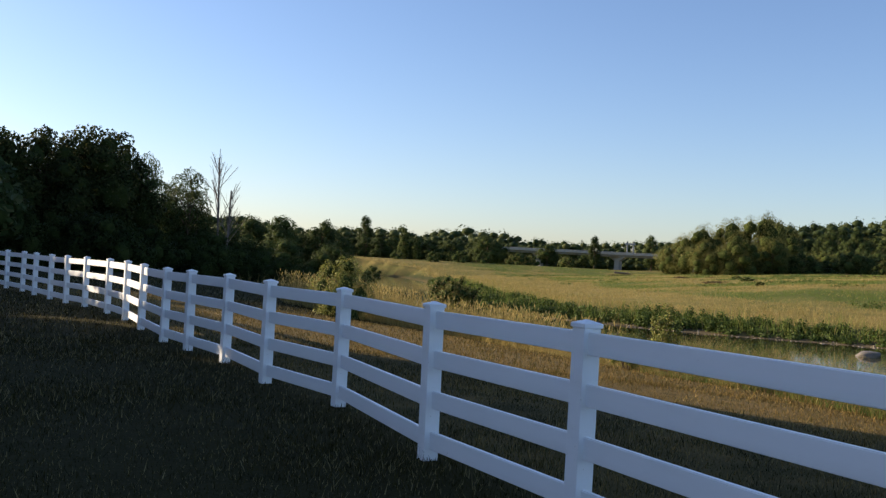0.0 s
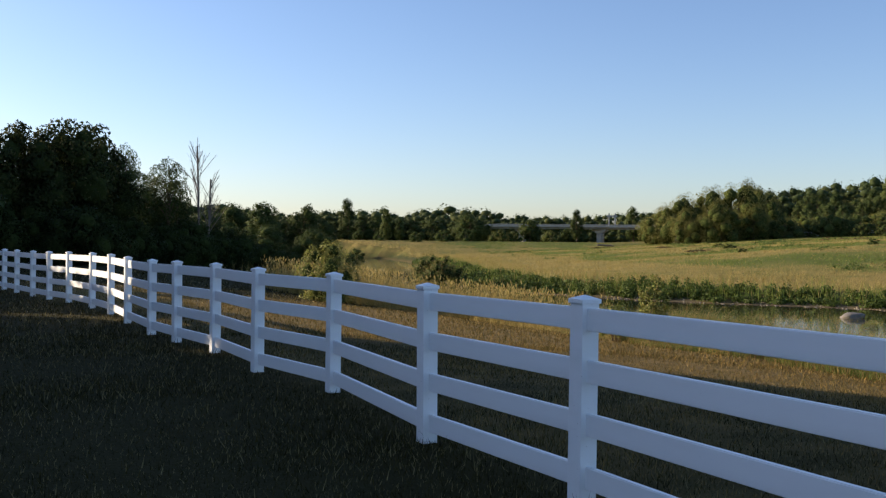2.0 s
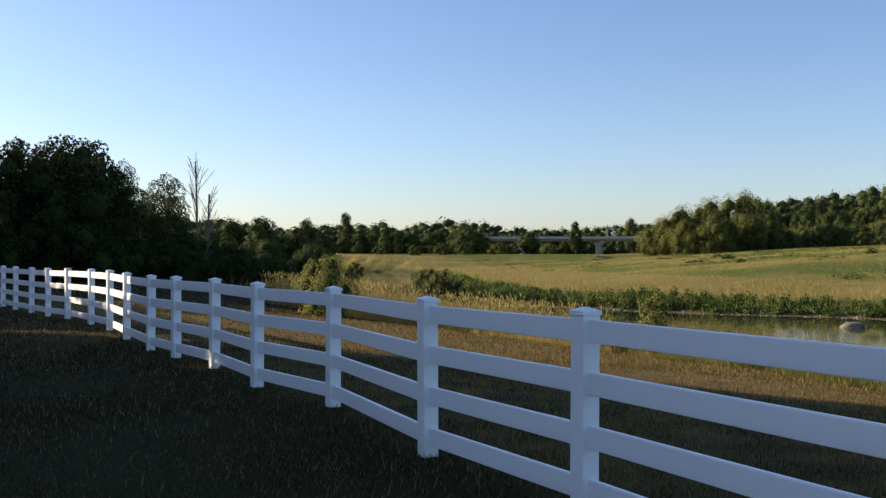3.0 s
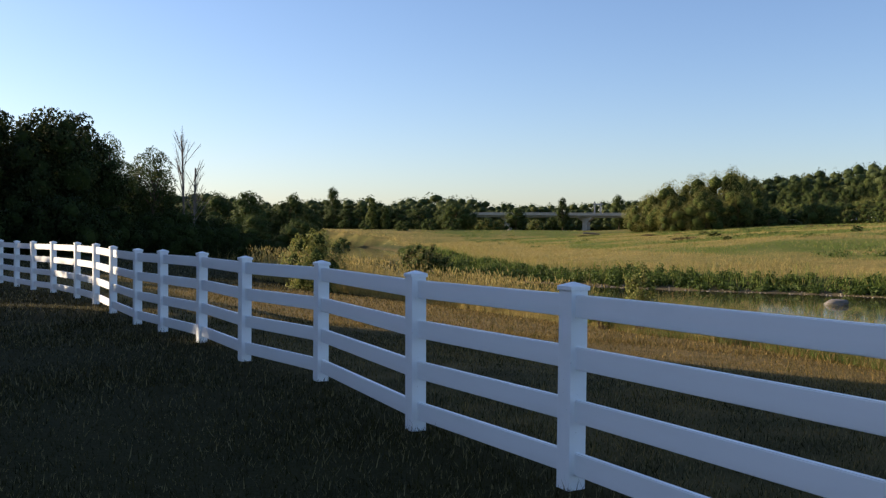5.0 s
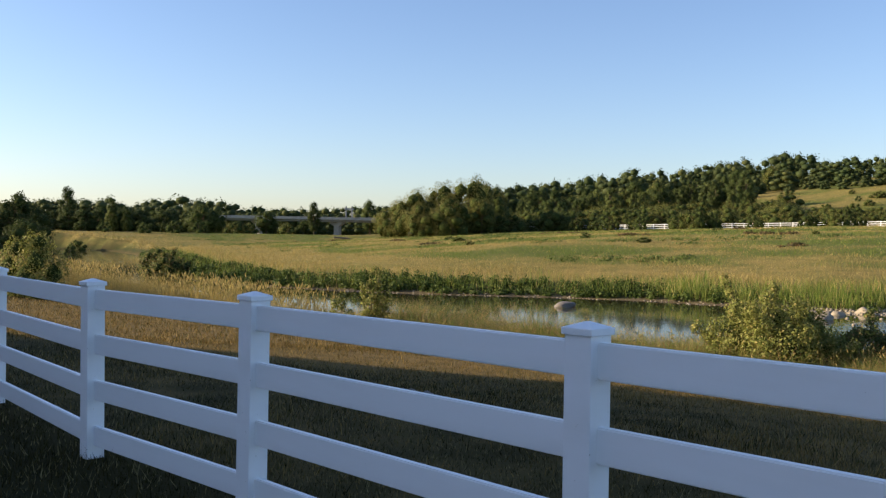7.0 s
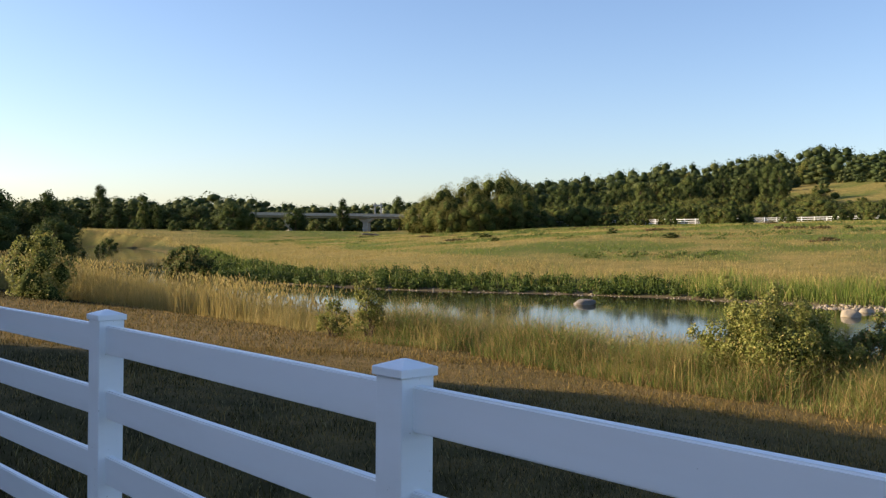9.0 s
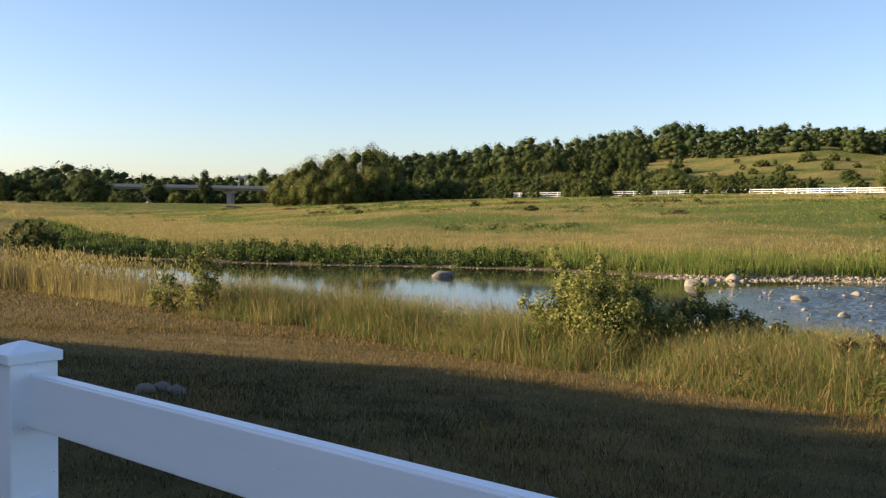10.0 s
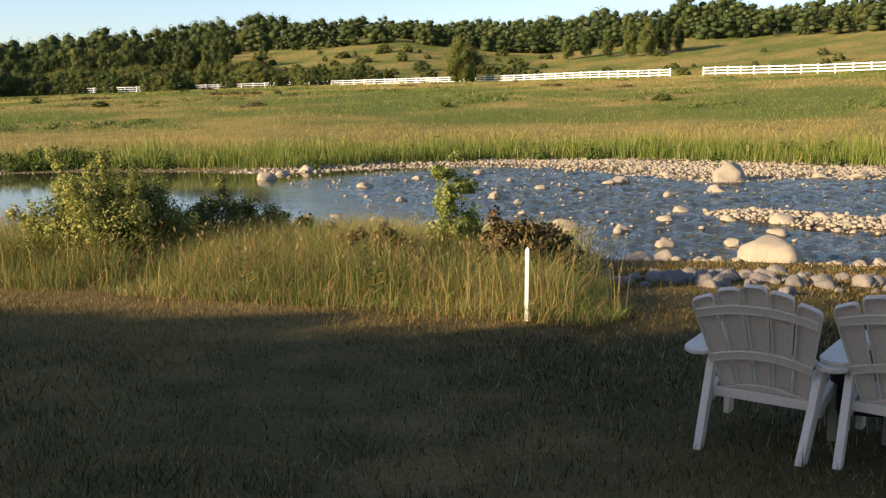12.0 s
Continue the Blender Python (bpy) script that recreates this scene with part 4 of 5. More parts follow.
# far bank: broad weeds low down, tall grass above
p = np.concatenate([scatter(rng, 26000, (1.6, 0.2), -16, 82, 30, 120, 0.8), scatter(rng, 9000, (1.6, 0.2), -16, -1, 55, 160, 1.0)])
far_in = -side(p, FAR)
p = p[(far_in > np.where(p[:, 0] < -1, 0.05, 0.3)) & (far_in < 3.7)]
tall = 0.74 + 0.30 * wave(p, 2.4, 4.0)
wide = 0.28 + 0.26 * rng.random(len(p))
lobes = np.column_stack([p, land(p)[0] + 0.22 * tall, wide, wide, (0.35 + 0.45 * rng.random(len(p))) * tall])
left = lobes[(p[:, 0] < 24.5) | (rng.random(len(p)) < 0.10)]
v, t, n = leaf_cloud(rng, left, 190000, 0.08, shell=0.9)
tagged(soup("bank_weeds", v, t, M_weed, normals=n), "dense dark green leafy weeds on the far river bank", "weeds", kind="stuff")
steps = np.concatenate([a + (b - a) * rng.random((int(600 * np.linalg.norm(b - a)), 1)) for a, b in zip(FAR[1:-6], FAR[2:-5])])
p = steps + rng.normal(size=steps.shape) * 3.0
far_in = -side(p, FAR)
p = p[(far_in > 0.7) & (far_in < 4.4) & ((p[:, 0] > 23.5) | (rng.random(len(p)) < 0.18))]
r = np.hypot(p[:, 0], p[:, 1])
g = blades(rng, p, (0.65 + 0.5 * rng.random(len(p))) * (1 + 0.3 * wave(p, 1.1, 3.0)), 0.00045 * r, 0.6)
tagged(soup("bank_grass", *g[:2], M_reed), "tall fresh green grass along the far river bank", "grass", kind="stuff")

# meadow in drifts of green and straw
p = np.concatenate([scatter(rng, 430000, (1.6, 0.2), -24, 84, 42, 235, 1.3), scatter(rng, 90000, (1.6, 0.2), 18, 80, 190, 335, 1.0)])
far_in = -side(p, FAR)
p = p[far_in > 3.6]
r = np.hypot(p[:, 0], p[:, 1])
far_in = -side(p, FAR)
pale = golden(p, far_in) > 0.55 + 0.10 * rng.normal(size=len(p))
hgt = (0.09 + 0.15 * rng.random(len(p))) * (1 + 0.45 * wave(p, 2.2, 1.0)) * (1 + 1.6 * (1 - smooth(far_in, 5, 12)))
for mask, mat, nm, lab in ((pale, M_straw, "meadow_straw", "pale golden seeding grass of the meadow"), (~pale, M_reed, "meadow_grass", "green rough grass of the meadow")):
    g = blades(rng, p[mask], hgt[mask], 0.00055 * r[mask], 1.1, False)
    tagged(soup(nm, *g[:2], mat), lab, "grass", kind="stuff")


# darker broad-leaved weeds and rusty docks in drifts over the meadow
p = scatter(rng, 16000, (1.6, 0.2), -20, 82, 58, 215, 1.2)
far_in = -side(p, FAR)
drift = wave(p * np.array([0.8, 1.3]), 5.0, 9.0) + 0.6 * wave(p, 1.7, 4.0)
for mask, mat, nm, lab, n in (((far_in > 16) & (drift > 0.62), M_dock, "meadow_weeds", "dark green weed clumps in the meadow", 45000), ((far_in > 30) & (far_in < 90) & (drift < -0.98), M_rust, "dock_weeds", "rusty brown seeding docks in the meadow", 12000)):
    q = p[mask]
    r = np.hypot(q[:, 0], q[:, 1])
    wide = (0.2 + 0.35 * rng.random(len(q))) * (0.5 + r / 140)
    lobes = np.column_stack([q, land(q)[0] + 0.08, wide * 1.3, wide * 1.3, 0.10 + 0.16 * rng.random(len(q))])
    v, t, nrm = leaf_cloud(rng, lobes, n, 0.10, shell=0.9)
    tagged(soup(nm, v, t, mat, normals=nrm), lab, "weeds", kind="stuff")


# ---- stones ----
def stone_mesh(seed, sub=2):
    rng = np.random.default_rng(seed)
    bm = bmesh.new()
    bmesh.ops.create_icosphere(bm, subdivisions=sub, radius=1.0)
    off = Vector(rng.normal(size=3) * 10)
    cuts = [(Vector(rng.normal(size=3)).normalized(), 0.62 + 0.3 * rng.random()) for _ in range(11)]
    for v in bm.verts:
        for n, d in cuts:
            over = v.co.dot(n) - d
            if over > 0:
                v.co -= n * over
        k = 1.12 + 0.28 * noise.noise(v.co * 0.9 + off) + 0.12 * noise.noise(v.co * 2.3 + off)
        flat = 0.62 if v.co.z > 0 else 0.5
        v.co = Vector((v.co.x * k, v.co.y * k * 0.8, v.co.z * k * flat))
    for f in bm.faces:
        f.smooth = True
    return bm


def stone(name, label, seed, material, sub=3):
    ob = part(name, stone_mesh(seed, sub), material)
    tagged(ob, label, "rock")
    return ob


def place_stone(src, x, y, size, z=None, turn=None, tall=1.0, label="", group=""):
    ground_z = height(x, y) if z is None else z
    m = pose(x, y, ground_z + size * 0.05 * tall, random.uniform(-8, 8), random.uniform(-8, 8), random.uniform(0, 360) if turn is None else turn)
    ob = copy_thing(src, m @ Matrix.Diagonal((size / 2, size / 2, size / 2 * tall, 1)))
    return tagged(ob, label, group=group)


pale = [stone("river_stone", "pale sunlit stone lying in the shallow river", 100 + k, M_stone) for k in range(5)]
grey = [stone("bank_stone", "grey field stone set into the grassy bank", 200 + k, M_grey) for k in range(4)]
bed = WATER_Z - 0.06
place_stone(pale[0], 22.0, 12.0, 1.5, -1.95, 40, 1.0, "large rounded pink granite boulder at the river's edge")
place_stone(pale[1], 39.9, 24.4, 1.75, -1.95, 20, 1.1, "large pale boulder on the gravel bar")
place_stone(grey[0], 15.6, 48.6, 1.25, -2.0, 0, 0.65, "grey boulder standing in still river water")
for x, y, size, k in ((1.66, 9.85, 0.24, 1), (1.95, 9.78, 0.21, 2), (1.82, 10.05, 0.18, 3)):
    place_stone(grey[k], x, y, size, None, 60 * k, 1.0, "grey stone lying in the shaded lawn")
for x, y, size in ((35.5, 22.2, 0.9), (36.1, 27.5, 1.0), (40.6, 28.3, 0.8), (35.5, 36.0, 0.9), (26.2, 41.2, 1.15), (30.6, 44.3, 1.2), (28.0, 27.0, 0.75), (26.7, 18.2, 0.7), (24.1, 17.8, 0.6), (19.0, 26.1, 0.7), (27.1, 34.2, 0.8), (20.6, 24.5, 0.5),
                   (21.3, 20.1, 1.0), (23.1, 19.0, 0.95), (28.5, 15.4, 1.0), (29.9, 14.9, 0.9), (26.4, 14.4, 0.6), (28.0, 16.9, 0.55), (45.0, 21.1, 0.9), (43.9, 22.4, 0.9), (20.3, 14.3, 0.8), (20.7, 13.9, 0.85), (20.9, 13.0, 0.5),
                   (24.6, 28.5, 0.6), (27.1, 24.9, 0.5), (31.8, 28.2, 0.6), (31.3, 35.8, 0.6), (20.1, 26.1, 0.4), (35.3, 27.5, 0.6), (42.1, 31.2, 0.9), (28.9, 19.2, 0.6), (30.9, 25.2, 0.45), (33.0, 22.6, 0.6), (22.6, 15.2, 0.7), (24.0, 14.2, 0.5),
                   (30.8, 13.4, 0.8), (31.8, 12.8, 0.7), (28.6, 43.6, 0.8), (25.0, 22.6, 0.4), (29.4, 31.0, 0.5), (33.4, 31.6, 0.55)):
    place_stone(random.choice(pale), x, y, size, bed + 0.02, tall=0.85, group="stones in the river")
for k in range(130):
    f = random.random()
    x, y = 13.6 + 3.6 * f + random.gauss(0, 0.75), 9.7 - 3.6 * f + random.gauss(0, 0.7)
    place_stone(random.choice(grey), x, y, 0.12 + 0.26 * random.random() ** 1.6, turn=None, tall=1.15, group="stones of the bank")
for k in range(16):
    f = random.random()
    x, y = 19.6 + 3.6 * f + random.gauss(0, 0.3), 14.6 - 4.2 * f + random.gauss(0, 0.3)
    place_stone(random.choice(pale), x, y, random.uniform(0.18, 0.38), -1.98, group="stones at the water's edge")
for o in (*pale, *grey):
    bpy.data.objects.remove(o)

# gravel bars: loose stones beyond counting
rng = np.random.default_rng(31)
lump = [np.array([v.co[:] for v in b.verts]) for b in (stone_mesh(300 + k, 1) for k in range(6))]
FACES = np.array([[v.index for v in f.verts] for f in stone_mesh(300, 1).faces])
spots = []
g = np.stack([18 + 36 * rng.random(70000), 5 + 42 * rng.random(70000)], 1)
shoreward, nearshore = -side(g, FAR), side(g, NEAR)
fringe = (shoreward > -1.1) & (shoreward < 1.3) & (rng.random(len(g)) < 0.6)
bar = (side(g, BAR) > 0.5 * wave(g, 0.8, 3.0)) & (shoreward < 1.0) & (g[:, 0] > 27.8)
tongue = (((g[:, 0] - 29.4) / 1.6) ** 2 + ((g[:, 1] - 14.6) / 4.0) ** 2 < 1)
loose = (shoreward < -1) & (nearshore < -0.6) & (rng.random(len(g)) < 0.014) & (g[:, 0] + 0.35 * (25 - g[:, 1]) > 21)
strip = (nearshore < 0.5) & (nearshore > -0.5) & (g[:, 1] < 14.5) & (rng.random(len(g)) < 0.5)
g = g[fringe | (bar & (rng.random(len(g)) < 0.6 + 0.3 * wave(g, 1.2, 2.0))) | tongue | loose | strip]
size = np.clip(0.034 + 0.075 * rng.random(len(g)) ** 2 + 0.10 * rng.random(len(g)) * (rng.random(len(g)) < 0.10), 0, 0.3)


def pebbles(g, size, lift):
    """Loose stones at places g, turned at random, as one set of vertices and triangles."""
    n = len(g)
    turn = np.arange(n) * 2.4
    c, q = np.cos(turn)[:, None], np.sin(turn)[:, None]
    v = np.stack(lump)[np.arange(n) % 6] * size[:, None, None]
    z = np.maximum(land(g)[0], WATER_Z - 0.02) + lift * size
    v = np.stack([v[:, :, 0] * c - v[:, :, 1] * q + g[:, :1], v[:, :, 0] * q + v[:, :, 1] * c + g[:, 1:], v[:, :, 2] + z[:, None]], 2)
    return v.reshape(-1, 3), (FACES[None] + np.arange(n)[:, None, None] * len(lump[0])).reshape(-1, 3)


tagged(soup("gravel", *pebbles(g, size, 0.2), M_stone, smooth=True), "pale rounded gravel and cobbles along the river", "gravel", kind="stuff")

# pale narrow beach stones under the far bank
g = scatter(rng, 11000, (1.6, 0.2), -8, 40, 42, 95, 0.9)
shoreward = -side(g, FAR)
g = g[(shoreward > -0.7) & (shoreward < 0.9)]
tagged(soup("beach_gravel", *pebbles(g, 0.03 + 0.06 * rng.random(len(g)), 0.1), M_stone, smooth=True), "thin line of pale gravel under the far bank", "gravel", kind="stuff")


# ---- bushes and plants near the water ----
def bush(name, label, x, y, h, width, leaves, size, material, seed, n_lobes=9, stems=9, core=0.55):
    rng = np.random.default_rng(seed)
    b = thing(name, label, "bush" if "bush" in name else "plant", m=pose(x, y, height(x, y)))
    lobes = []
    n_lobes *= 2
    for k in range(n_lobes):
        a, f = k * 2.4 + rng.random(), (k + 0.5) / n_lobes
        rad = width * (0.20 + 0.14 * rng.random()) * (1.1 - 0.4 * f)
        sp = width * 0.95 * math.sqrt(1 - 0.85 * f) * (0.35 + 0.65 * rng.random())
        lobes.append((sp * math.cos(a), sp * math.sin(a), h * (0.12 + 0.72 * f + 0.08 * rng.normal()), rad, rad, rad * 0.95))
    tips = []
    for k in range(stems):
        c = lobes[k % n_lobes]
        end = Vector((c[0] + rng.normal() * c[3] * 0.5, c[1] + rng.normal() * c[3] * 0.5, c[2] + c[5] * (0.8 + 1.1 * rng.random())))
        bm = bmesh.new()
        add_tube(bm, (rng.normal() * 0.08, rng.normal() * 0.08, -0.1), end * 0.6, 0.014, 0.009, 5)
        add_tube(bm, end * 0.6, end, 0.009, 0.003, 4)
        part("stem", bm, M_bark, b)
        tips.append(end)
    sprigs = [(*(t * (0.72 + 0.32 * q)), 0.10, 0.10, 0.12) for t in tips for q in (0.3, 0.65, 1.0)]
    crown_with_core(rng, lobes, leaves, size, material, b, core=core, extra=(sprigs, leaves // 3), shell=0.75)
    return b


bush("bush", "leafy olive-green bush on the bank above the water", 8.35, 13.9, 1.42, 1.3, 34000, 0.023, M_bush, 1, 11, 24, 0.35)
bush("bush", "low dark bush beside the leafy one", 9.8, 13.5, 1.12, 1.0, 16000, 0.023, M_darkbush, 2, 10, 14, 0.45)
bush("bush", "small dark bush at the edge of the tall grass", 10.6, 13.0, 0.9, 0.7, 4200, 0.03, M_darkbush, 3, 8, 9, 0.45)
bush("bush", "rust-tinged low shrub near the white stake", 11.6, 9.4, 0.85, 0.75, 6000, 0.032, M_rust, 4, 9, 14, 0.4)
bush("bush", "rust-tinged low shrub near the white stake", 10.3, 10.6, 0.8, 0.55, 3600, 0.03, M_rust, 5, 8, 8, 0.5)
bush("sapling", "slender light-green sapling in the bank grass", 11.9, 11.0, 1.8, 0.45, 5200, 0.028, M_sapling, 6, 12, 18, 0.0)
bush("sapling", "thin leafy sapling standing over the bank grass", 2.5, 21.0, 1.75, 0.5, 2000, 0.03, M_bush, 7, 9, 14, 0.0)
bush("sapling", "thin leafy sapling standing over the bank grass", 1.75, 21.8, 1.0, 0.45, 1100, 0.03, M_bush, 8, 8, 9, 0.0)
bush("bush", "dark green clump at the river bend", -8.6, 80.0, 2.4, 2.0, 4000, 0.07, M_darkbush, 9, 9, 8, 0.6)
bush("bush", "dark green clump at the river bend", -10.2, 88.0, 2.4, 2.2, 3000, 0.07, M_darkbush, 10, 8, 8, 0.6)


def milkweed(x, y, h, seed):
    rng = np.random.default_rng(seed)
    w = thing("milkweed", "upright weed with broad pale leaves in pairs", "plant", "broad-leaved weeds", m=pose(x, y, height(x, y)))
    bm = bmesh.new()
    add_tube(bm, (0, 0, -0.05), (0.02, 0.01, h), 0.008, 0.004, 6)
    part("stem", bm, M_bush, w)
    vs, ts = [], []
    for k in range(12):
        z = h * (0.25 + 0.72 * k / 12)
        a = k * math.pi / 2 + (k // 2) * 0.8 + rng.normal() * 0.2
        d, n = Vector((math.cos(a), math.sin(a), 0.55)), Vector((-math.sin(a), math.cos(a), 0))
        L, W = 0.15 * (1.1 - 0.4 * k / 12), 0.034
        o = Vector((0.02 * z / h, 0, z))
        pts = [o, o + d * L * 0.5 + n * W, o + d * L * 0.55 - Vector((0, 0, 0.012)), o + d * L * 0.5 - n * W, o + d * L - Vector((0, 0, 0.03))]
        b = len(vs)
        vs += [p[:] for p in pts]
        ts += [(b, b + 1, b + 2), (b, b + 2, b + 3), (b + 1, b + 4, b + 2), (b + 2, b + 4, b + 3)]
    soup("foliage", vs, ts, M_bush, w)


for k, (x, y, h) in enumerate(((8.3, 10.35, 0.6), (6.2, 14.6, 0.75), (6.6, 14.2, 0.8), (7.6, 12.3, 0.65), (5.6, 16.4, 0.75), (6.0, 15.0, 0.7), (9.2, 9.2, 0.5))):
    milkweed(x, y, h, 60 + k)

# white marker stake at the end of the tall grass
stake = thing("marker_stake", "white painted square wooden stake leaning slightly in the grass", "stake", m=pose(9.75, 7.48, height(9.75, 7.48), 1, -2.5, 35))
bm = bmesh.new()
add_box(bm, (0.036, 0.036, 0.90), pose(0, 0, 0.25), 0.003)
part("post", bm, M_paint, stake)
bm = bmesh.new()
bmesh.ops.create_cone(bm, cap_ends=True, segments=4, radius1=0.024, radius2=0.006, depth=0.02, matrix=pose(0, 0, 0.708, 0, 0, 45))
part("tip", bm, M_paint, stake)


# ---- lawn chairs ----
def slab(outline, thick, m):
    """A flat plate from an outline, given thickness and soft edges."""
    bm = bmesh.new()
    face = bm.faces.new([bm.verts.new((x, y, 0)) for x, y in outline])
    made = bmesh.ops.extrude_face_region(bm, geom=[face])
    bmesh.ops.translate(bm, vec=(0, 0, thick), verts=[v for v in made["geom"] if isinstance(v, bmesh.types.BMVert)])
    bmesh.ops.recalc_face_normals(bm, faces=bm.faces)
    bmesh.ops.bevel(bm, geom=list(bm.edges), offset=min(thick * 0.3, 0.006), segments=2, affect="EDGES")
    bmesh.ops.transform(bm, matrix=m, verts=bm.verts)
    return bm


def rounded(a, corner, b, r):
    """Points of an arc that rounds a corner."""
    a, c, b = Vector(a), Vector(corner), Vector(b)
    p, q = c + (a - c).normalized() * r, c + (b - c).normalized() * r
    return [tuple(p.lerp(c, f).lerp(c.lerp(q, f), f)) for f in (0.0, 0.25, 0.5, 0.75, 1.0)]


def tray(outline, thick, rim, depth, m):
    """A plate whose visible face is sunk inside a raised rim."""
    bm = bmesh.new()
    face = bm.faces.new([bm.verts.new((x, y, 0)) for x, y in outline])
    made = bmesh.ops.extrude_face_region(bm, geom=[face])
    bmesh.ops.translate(bm, vec=(0, 0, thick), verts=[v for v in made["geom"] if isinstance(v, bmesh.types.BMVert)])
    top = [f for f in made["geom"] if isinstance(f, bmesh.types.BMFace)]
    bmesh.ops.recalc_face_normals(bm, faces=bm.faces)
    bmesh.ops.inset_region(bm, faces=top, thickness=rim, use_even_offset=True)
    made = bmesh.ops.inset_region(bm, faces=top, thickness=0.003, use_even_offset=True)
    bmesh.ops.translate(bm, vec=(0, 0, -depth), verts=list({v for f in top for v in f.verts}))
    bmesh.ops.transform(bm, matrix=m, verts=bm.verts)
    return bm


def bent_bar(points, wide, thick, m):
    """A bar of oblong section that follows a curve in its plane."""
    bm = bmesh.new()
    rows = []
    for x, y, z in points:
        rows.append([bm.verts.new((x, y + sy * wide / 2, z + sz * thick / 2)) for sy, sz in ((-1, -1), (1, -1), (1, 1), (-1, 1))])
    for a, b in zip(rows[:-1], rows[1:]):
        for k in range(4):
            bm.faces.new((a[k], a[(k + 1) % 4], b[(k + 1) % 4], b[k]))
    bm.faces.new(rows[0][::-1])
    bm.faces.new(rows[-1])
    bmesh.ops.recalc_face_normals(bm, faces=bm.faces)
    bmesh.ops.transform(bm, matrix=m, verts=bm.verts)
    return bm


def lawn_chair():
    """Faces +y; the back leans towards -y."""
    ch = thing("lawn_chair", "grey-beige resin fan-back garden chair facing the river", "chair", "chairs by the river", m=pose(0, 0, -200))
    back = Matrix.Translation((0, -0.12, 0.27)) @ pose(0, 0, 0, 90 + 24, 0, 0)
    L = (0.60, 0.645, 0.66, 0.645, 0.60)
    for k in range(5):
        q = k - 2
        x0, x1 = q * 0.087, q * 0.131
        w0, w1, h = 0.038, 0.0585, L[k]
        fall = 0.024 * abs(q)
        left_top, right_top = h - (fall if q < 0 else 0), h - (fall if q > 0 else 0)
        outline = [(x0 - w0, 0), (x0 + w0, 0), *rounded((x0 + w0, 0), (x1 + w1, right_top), (x1 - w1, left_top), 0.034), *rounded((x1 + w1, right_top), (x1 - w1, left_top), (x0 - w0, 0), 0.034)]
        part("back_slat", tray(outline, 0.028, 0.009, 0.017, back @ Matrix.Translation((0, 0, 0.003 * q * q))), M_plastic, ch)
    for hgt, wide, deep, nm in ((0.525, 0.295, 0.05, "upper_back_band"), (0.245, 0.255, 0.05, "lower_back_band"), (0.03, 0.22, 0.05, "back_foot_band")):
        n = 12
        bend = [(-1 + 2 * k / n) for k in range(n + 1)]
        band = part(nm, bent_bar([(q * wide, hgt - 0.045 * q * q, 0.029 + 0.012 * q * q) for q in bend], deep, 0.012, back), M_plastic, ch)
        for edge in (-1, 1):
            part("flange", bent_bar([(q * wide, hgt + edge * (deep / 2 - 0.004) - 0.045 * q * q, 0.033 + 0.012 * q * q) for q in bend], 0.007, 0.008, back), M_plastic, band)
    seat = [(-0.24, -0.14), (0.24, -0.14), (0.27, 0.38), (-0.27, 0.38)]
    for k in range(5):
        f0, f1 = k / 5 + 0.012, (k + 1) / 5 - 0.012
        x0, x1 = -0.24 + 0.48 * f0, -0.24 + 0.48 * f1
        part("seat_slat", slab([(x0, -0.14), (x1, -0.14), (x1 * 1.1, 0.36), (x0 * 1.1, 0.36)], 0.018, pose(0, 0, 0.27, 9)), M_plastic, ch)
    for sx in (-1, 1):
        bm = bmesh.new()
        add_box(bm, (0.035, 0.56, 0.07), pose(sx * 0.27, 0.10, 0.265, 9), 0.006)
        part("side_rail", bm, M_plastic, ch)
        arm = [(sx * 0.255, -0.19), (sx * 0.29, -0.235), (sx * 0.35, -0.245), (sx * 0.40, -0.215), (sx * 0.425, -0.15), (sx * 0.415, 0.26), (sx * 0.405, 0.34), (sx * 0.37, 0.39), (sx * 0.31, 0.39), (sx * 0.275, 0.34), (sx * 0.265, 0.26)]
        part("arm_rest", slab(arm if sx < 0 else arm[::-1], 0.022, pose(0, 0, 0.455, 3)), M_plastic, ch)
        bm = bmesh.new()
        add_box(bm, (0.035, 0.085, 0.48), pose(sx * 0.315, 0.30, 0.22, 0, 0, 0), 0.006)
        part("front_leg", bm, M_plastic, ch)
        bm = bmesh.new()
        a, b = Vector((sx * 0.275, -0.12, 0.44)), Vector((sx * 0.25, -0.40, -0.02))
        m = Matrix.Translation((a + b) / 2) @ (a - b).to_track_quat("Z", "Y").to_matrix().to_4x4()
        add_box(bm, (0.04, 0.105, (a - b).length), Matrix(), 0.008)
        for v in bm.verts:
            v.co.y *= 0.82 + 0.5 * v.co.z
        bmesh.ops.transform(bm, matrix=m, verts=bm.verts)
        part("rear_leg", bm, M_plastic, ch)
    bm = bmesh.new()
    add_box(bm, (0.5, 0.022, 0.05), pose(0, -0.19, 0.25), 0.005)
    part("rear_apron", bm, M_plastic, ch)
    return ch


chair = lawn_chair()
for x, y, az in ((7.88, 3.85, 75), (8.09, 3.20, 78)):
    copy_thing(chair, pose(x, y, height(x, y) + 0.02, 0, 0, -az))
for o in (*chair.children_recursive, chair):
    bpy.data.objects.remove(o)

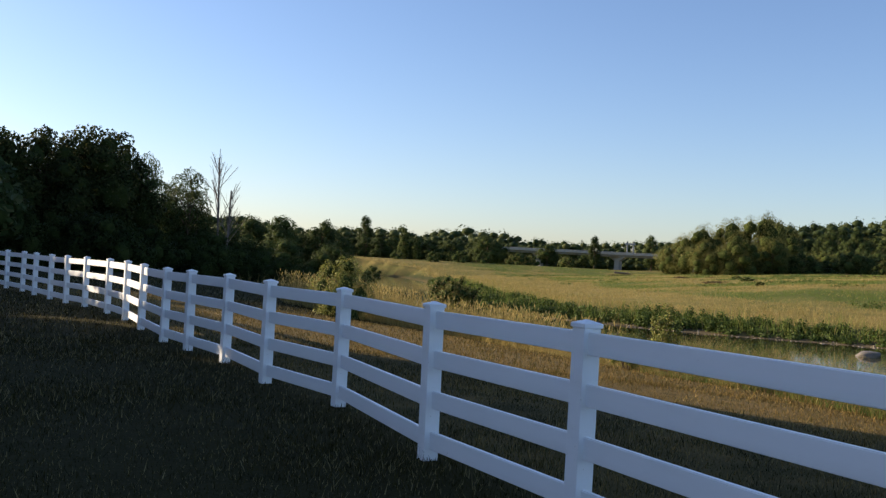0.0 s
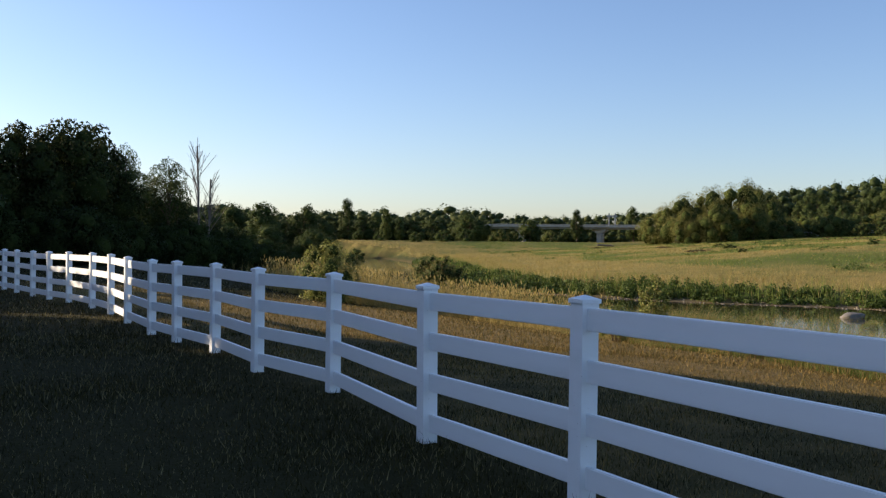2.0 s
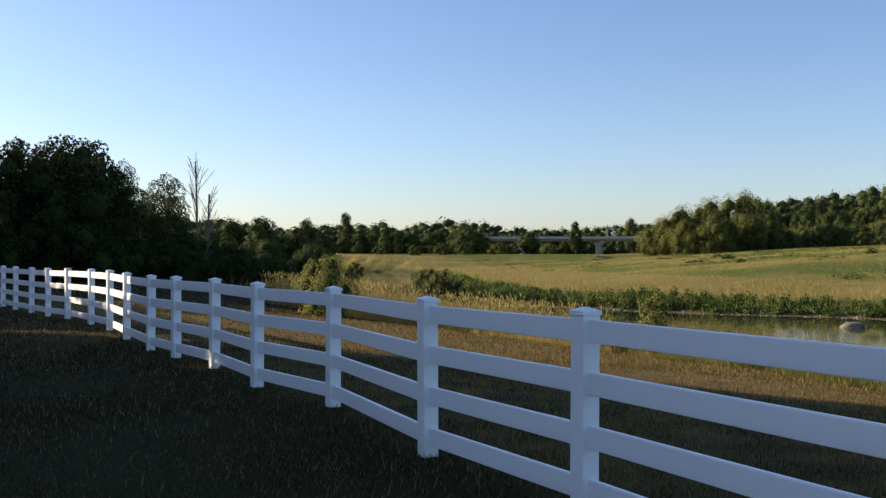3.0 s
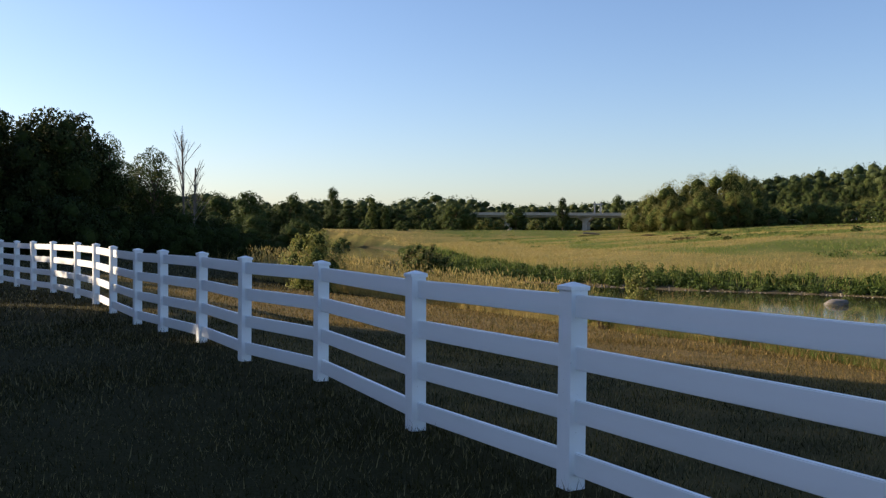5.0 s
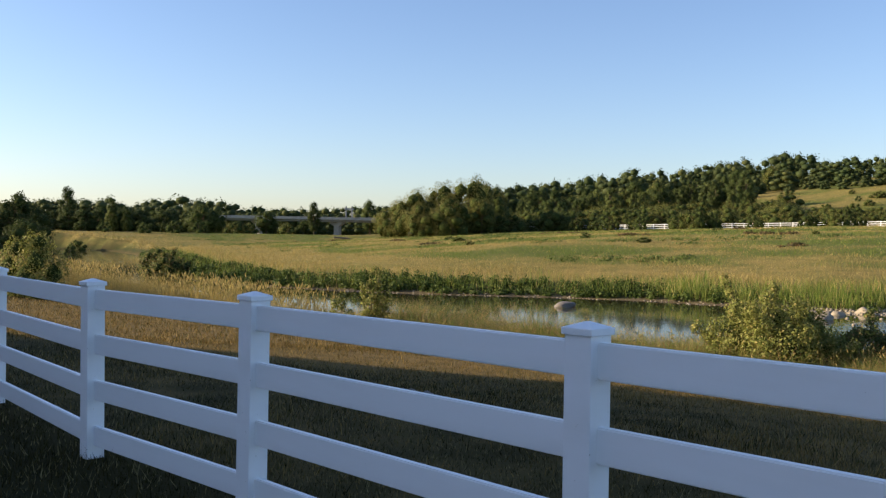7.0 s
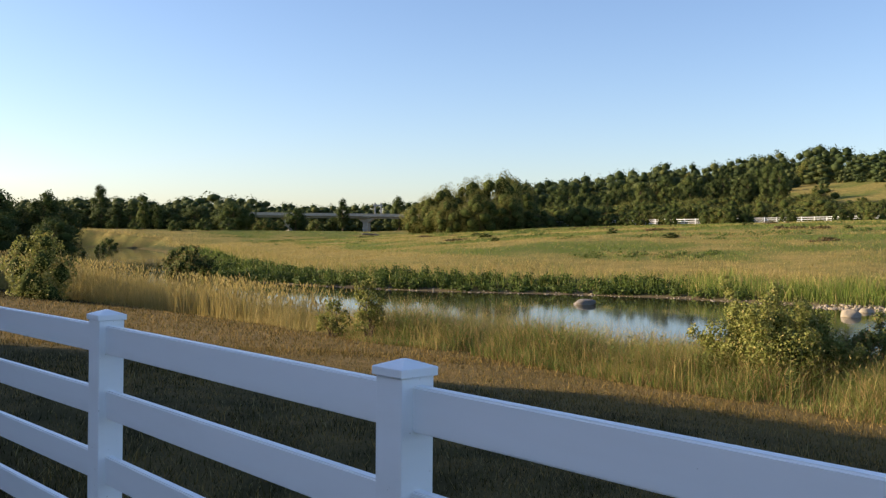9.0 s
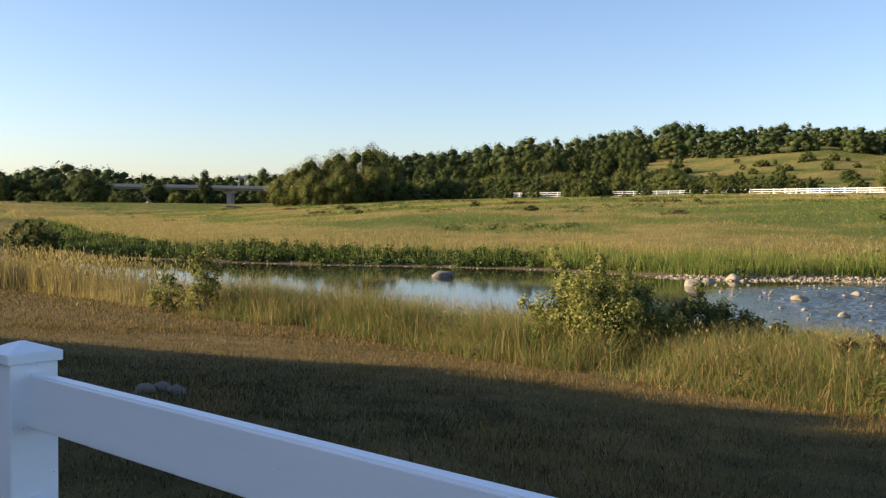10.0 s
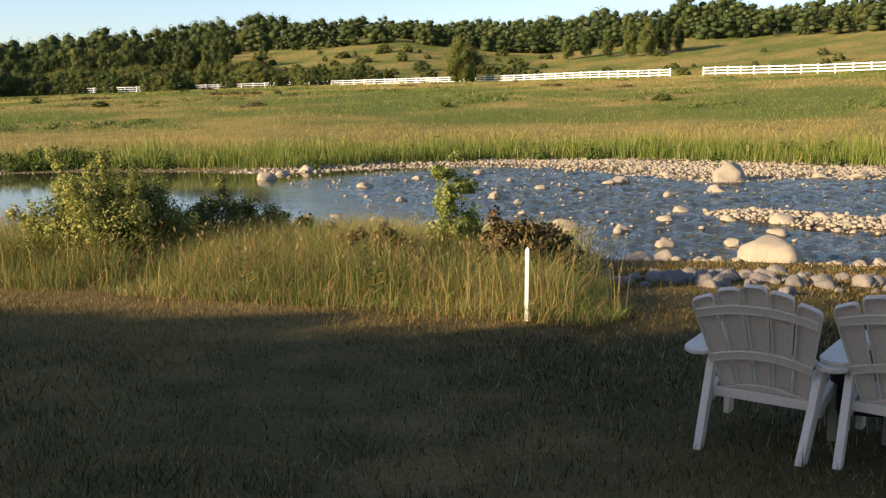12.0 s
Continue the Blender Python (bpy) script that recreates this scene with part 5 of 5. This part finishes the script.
stool = thing("side_table", "small black-draped table with pale wooden legs between the chairs", "table", m=pose(8.25, 3.56, height(8.25, 3.56), 0, 0, -60))
bm = bmesh.new()
add_box(bm, (0.30, 0.30, 0.30), pose(0, 0, 0.30), 0.03)
part("cloth", bm, M_black, stool)
for sx in (-1, 1):
    for sy in (-1, 1):
        bm = bmesh.new()
        add_box(bm, (0.04, 0.04, 0.36), pose(sx * 0.13, sy * 0.13, 0.14), 0.004)
        part("leg", bm, M_timber, stool)

# ---- road bridge in the distance ----
bx, by = polar(3.6, 285)
gz = height(bx, by)
bridge = thing("bridge", "long low concrete road bridge with steel railing", "bridge", m=pose(bx, by, 0, 0, 0, -3))
deck_z = EYE_H + 0.0185 * 285
bm = bmesh.new()
add_box(bm, (62, 7.5, 0.45), pose(-6, 0, deck_z), 0.05)
part("deck", bm, M_concrete, bridge)
for sy in (-2.4, 0.0, 2.4):
    bm = bmesh.new()
    add_box(bm, (62, 0.4, 0.55), pose(-6, sy, deck_z - 0.5), 0.04)
    part("girder", bm, M_steel, bridge)
for sy in (-3.6, 3.6):
    bm = bmesh.new()
    for z in (0.4, 0.62):
        add_box(bm, (62, 0.08, 0.1), pose(-6, sy, deck_z + z))
    for k in range(26):
        add_box(bm, (0.12, 0.12, 0.55), pose(-36 + k * 2.4, sy, deck_z + 0.42))
    part("railing", bm, M_concrete, bridge)
for px in (-0.6, -24):
    bm = bmesh.new()
    face = bm.faces.new([bm.verts.new((x, 0, z)) for x, z in ((-2.3, deck_z - 0.78), (-2.3, deck_z - 1.2), (-0.85, deck_z - 2.0), (-0.85, gz - 2.5), (0.85, gz - 2.5), (0.85, deck_z - 2.0), (2.3, deck_z - 1.2), (2.3, deck_z - 0.78))])
    made = bmesh.ops.extrude_face_region(bm, geom=[face])
    bmesh.ops.translate(bm, vec=(0, 1.6, 0), verts=[v for v in made["geom"] if isinstance(v, bmesh.types.BMVert)])
    bmesh.ops.recalc_face_normals(bm, faces=bm.faces)
    bmesh.ops.transform(bm, matrix=pose(px, -1.5, 0, 0, 0, -34), verts=bm.verts)
    part("pier", bm, M_concrete, bridge)
bm = bmesh.new()
add_box(bm, (9, 9, 6.5), pose(20, 0, deck_z - 3.4), 0.3)
part("abutment", bm, M_concrete, bridge)
gantry = thing("road_sign_frame", "grey steel frame standing at the roadside on the bridge", "sign frame", m=pose(bx + 3.1, by - 2.0, deck_z + 0.2))
for x in (-0.9, 0.9):
    bm = bmesh.new()
    add_box(bm, (0.42, 0.42, 3.8), pose(x, 0, 1.9))
    part("upright", bm, M_steel, gantry)
bm = bmesh.new()
add_box(bm, (3.0, 0.3, 0.5), pose(0, 0, 3.0))
part("crossbar", bm, M_steel, gantry)
x, y = polar(3.9, 215)
log = thing("driftwood", "bleached driftwood log lying in the meadow", "log", m=pose(x, y, height(x, y) + 0.35, 0, 4, 8))
bm = bmesh.new()
add_tube(bm, (-2.0, 0, 0), (0.6, 0.2, 0.1), 0.22, 0.19, 8)
add_tube(bm, (0.6, 0.2, 0.1), (2.3, 0.0, 0.0), 0.19, 0.12, 8)
add_tube(bm, (0.4, 0.2, 0.1), (1.2, -0.5, 0.5), 0.1, 0.05, 6)
part("trunk", bm, M_dead, log)

for t in protos:
    for o in (*t.children_recursive, t):
        bpy.data.objects.remove(o)
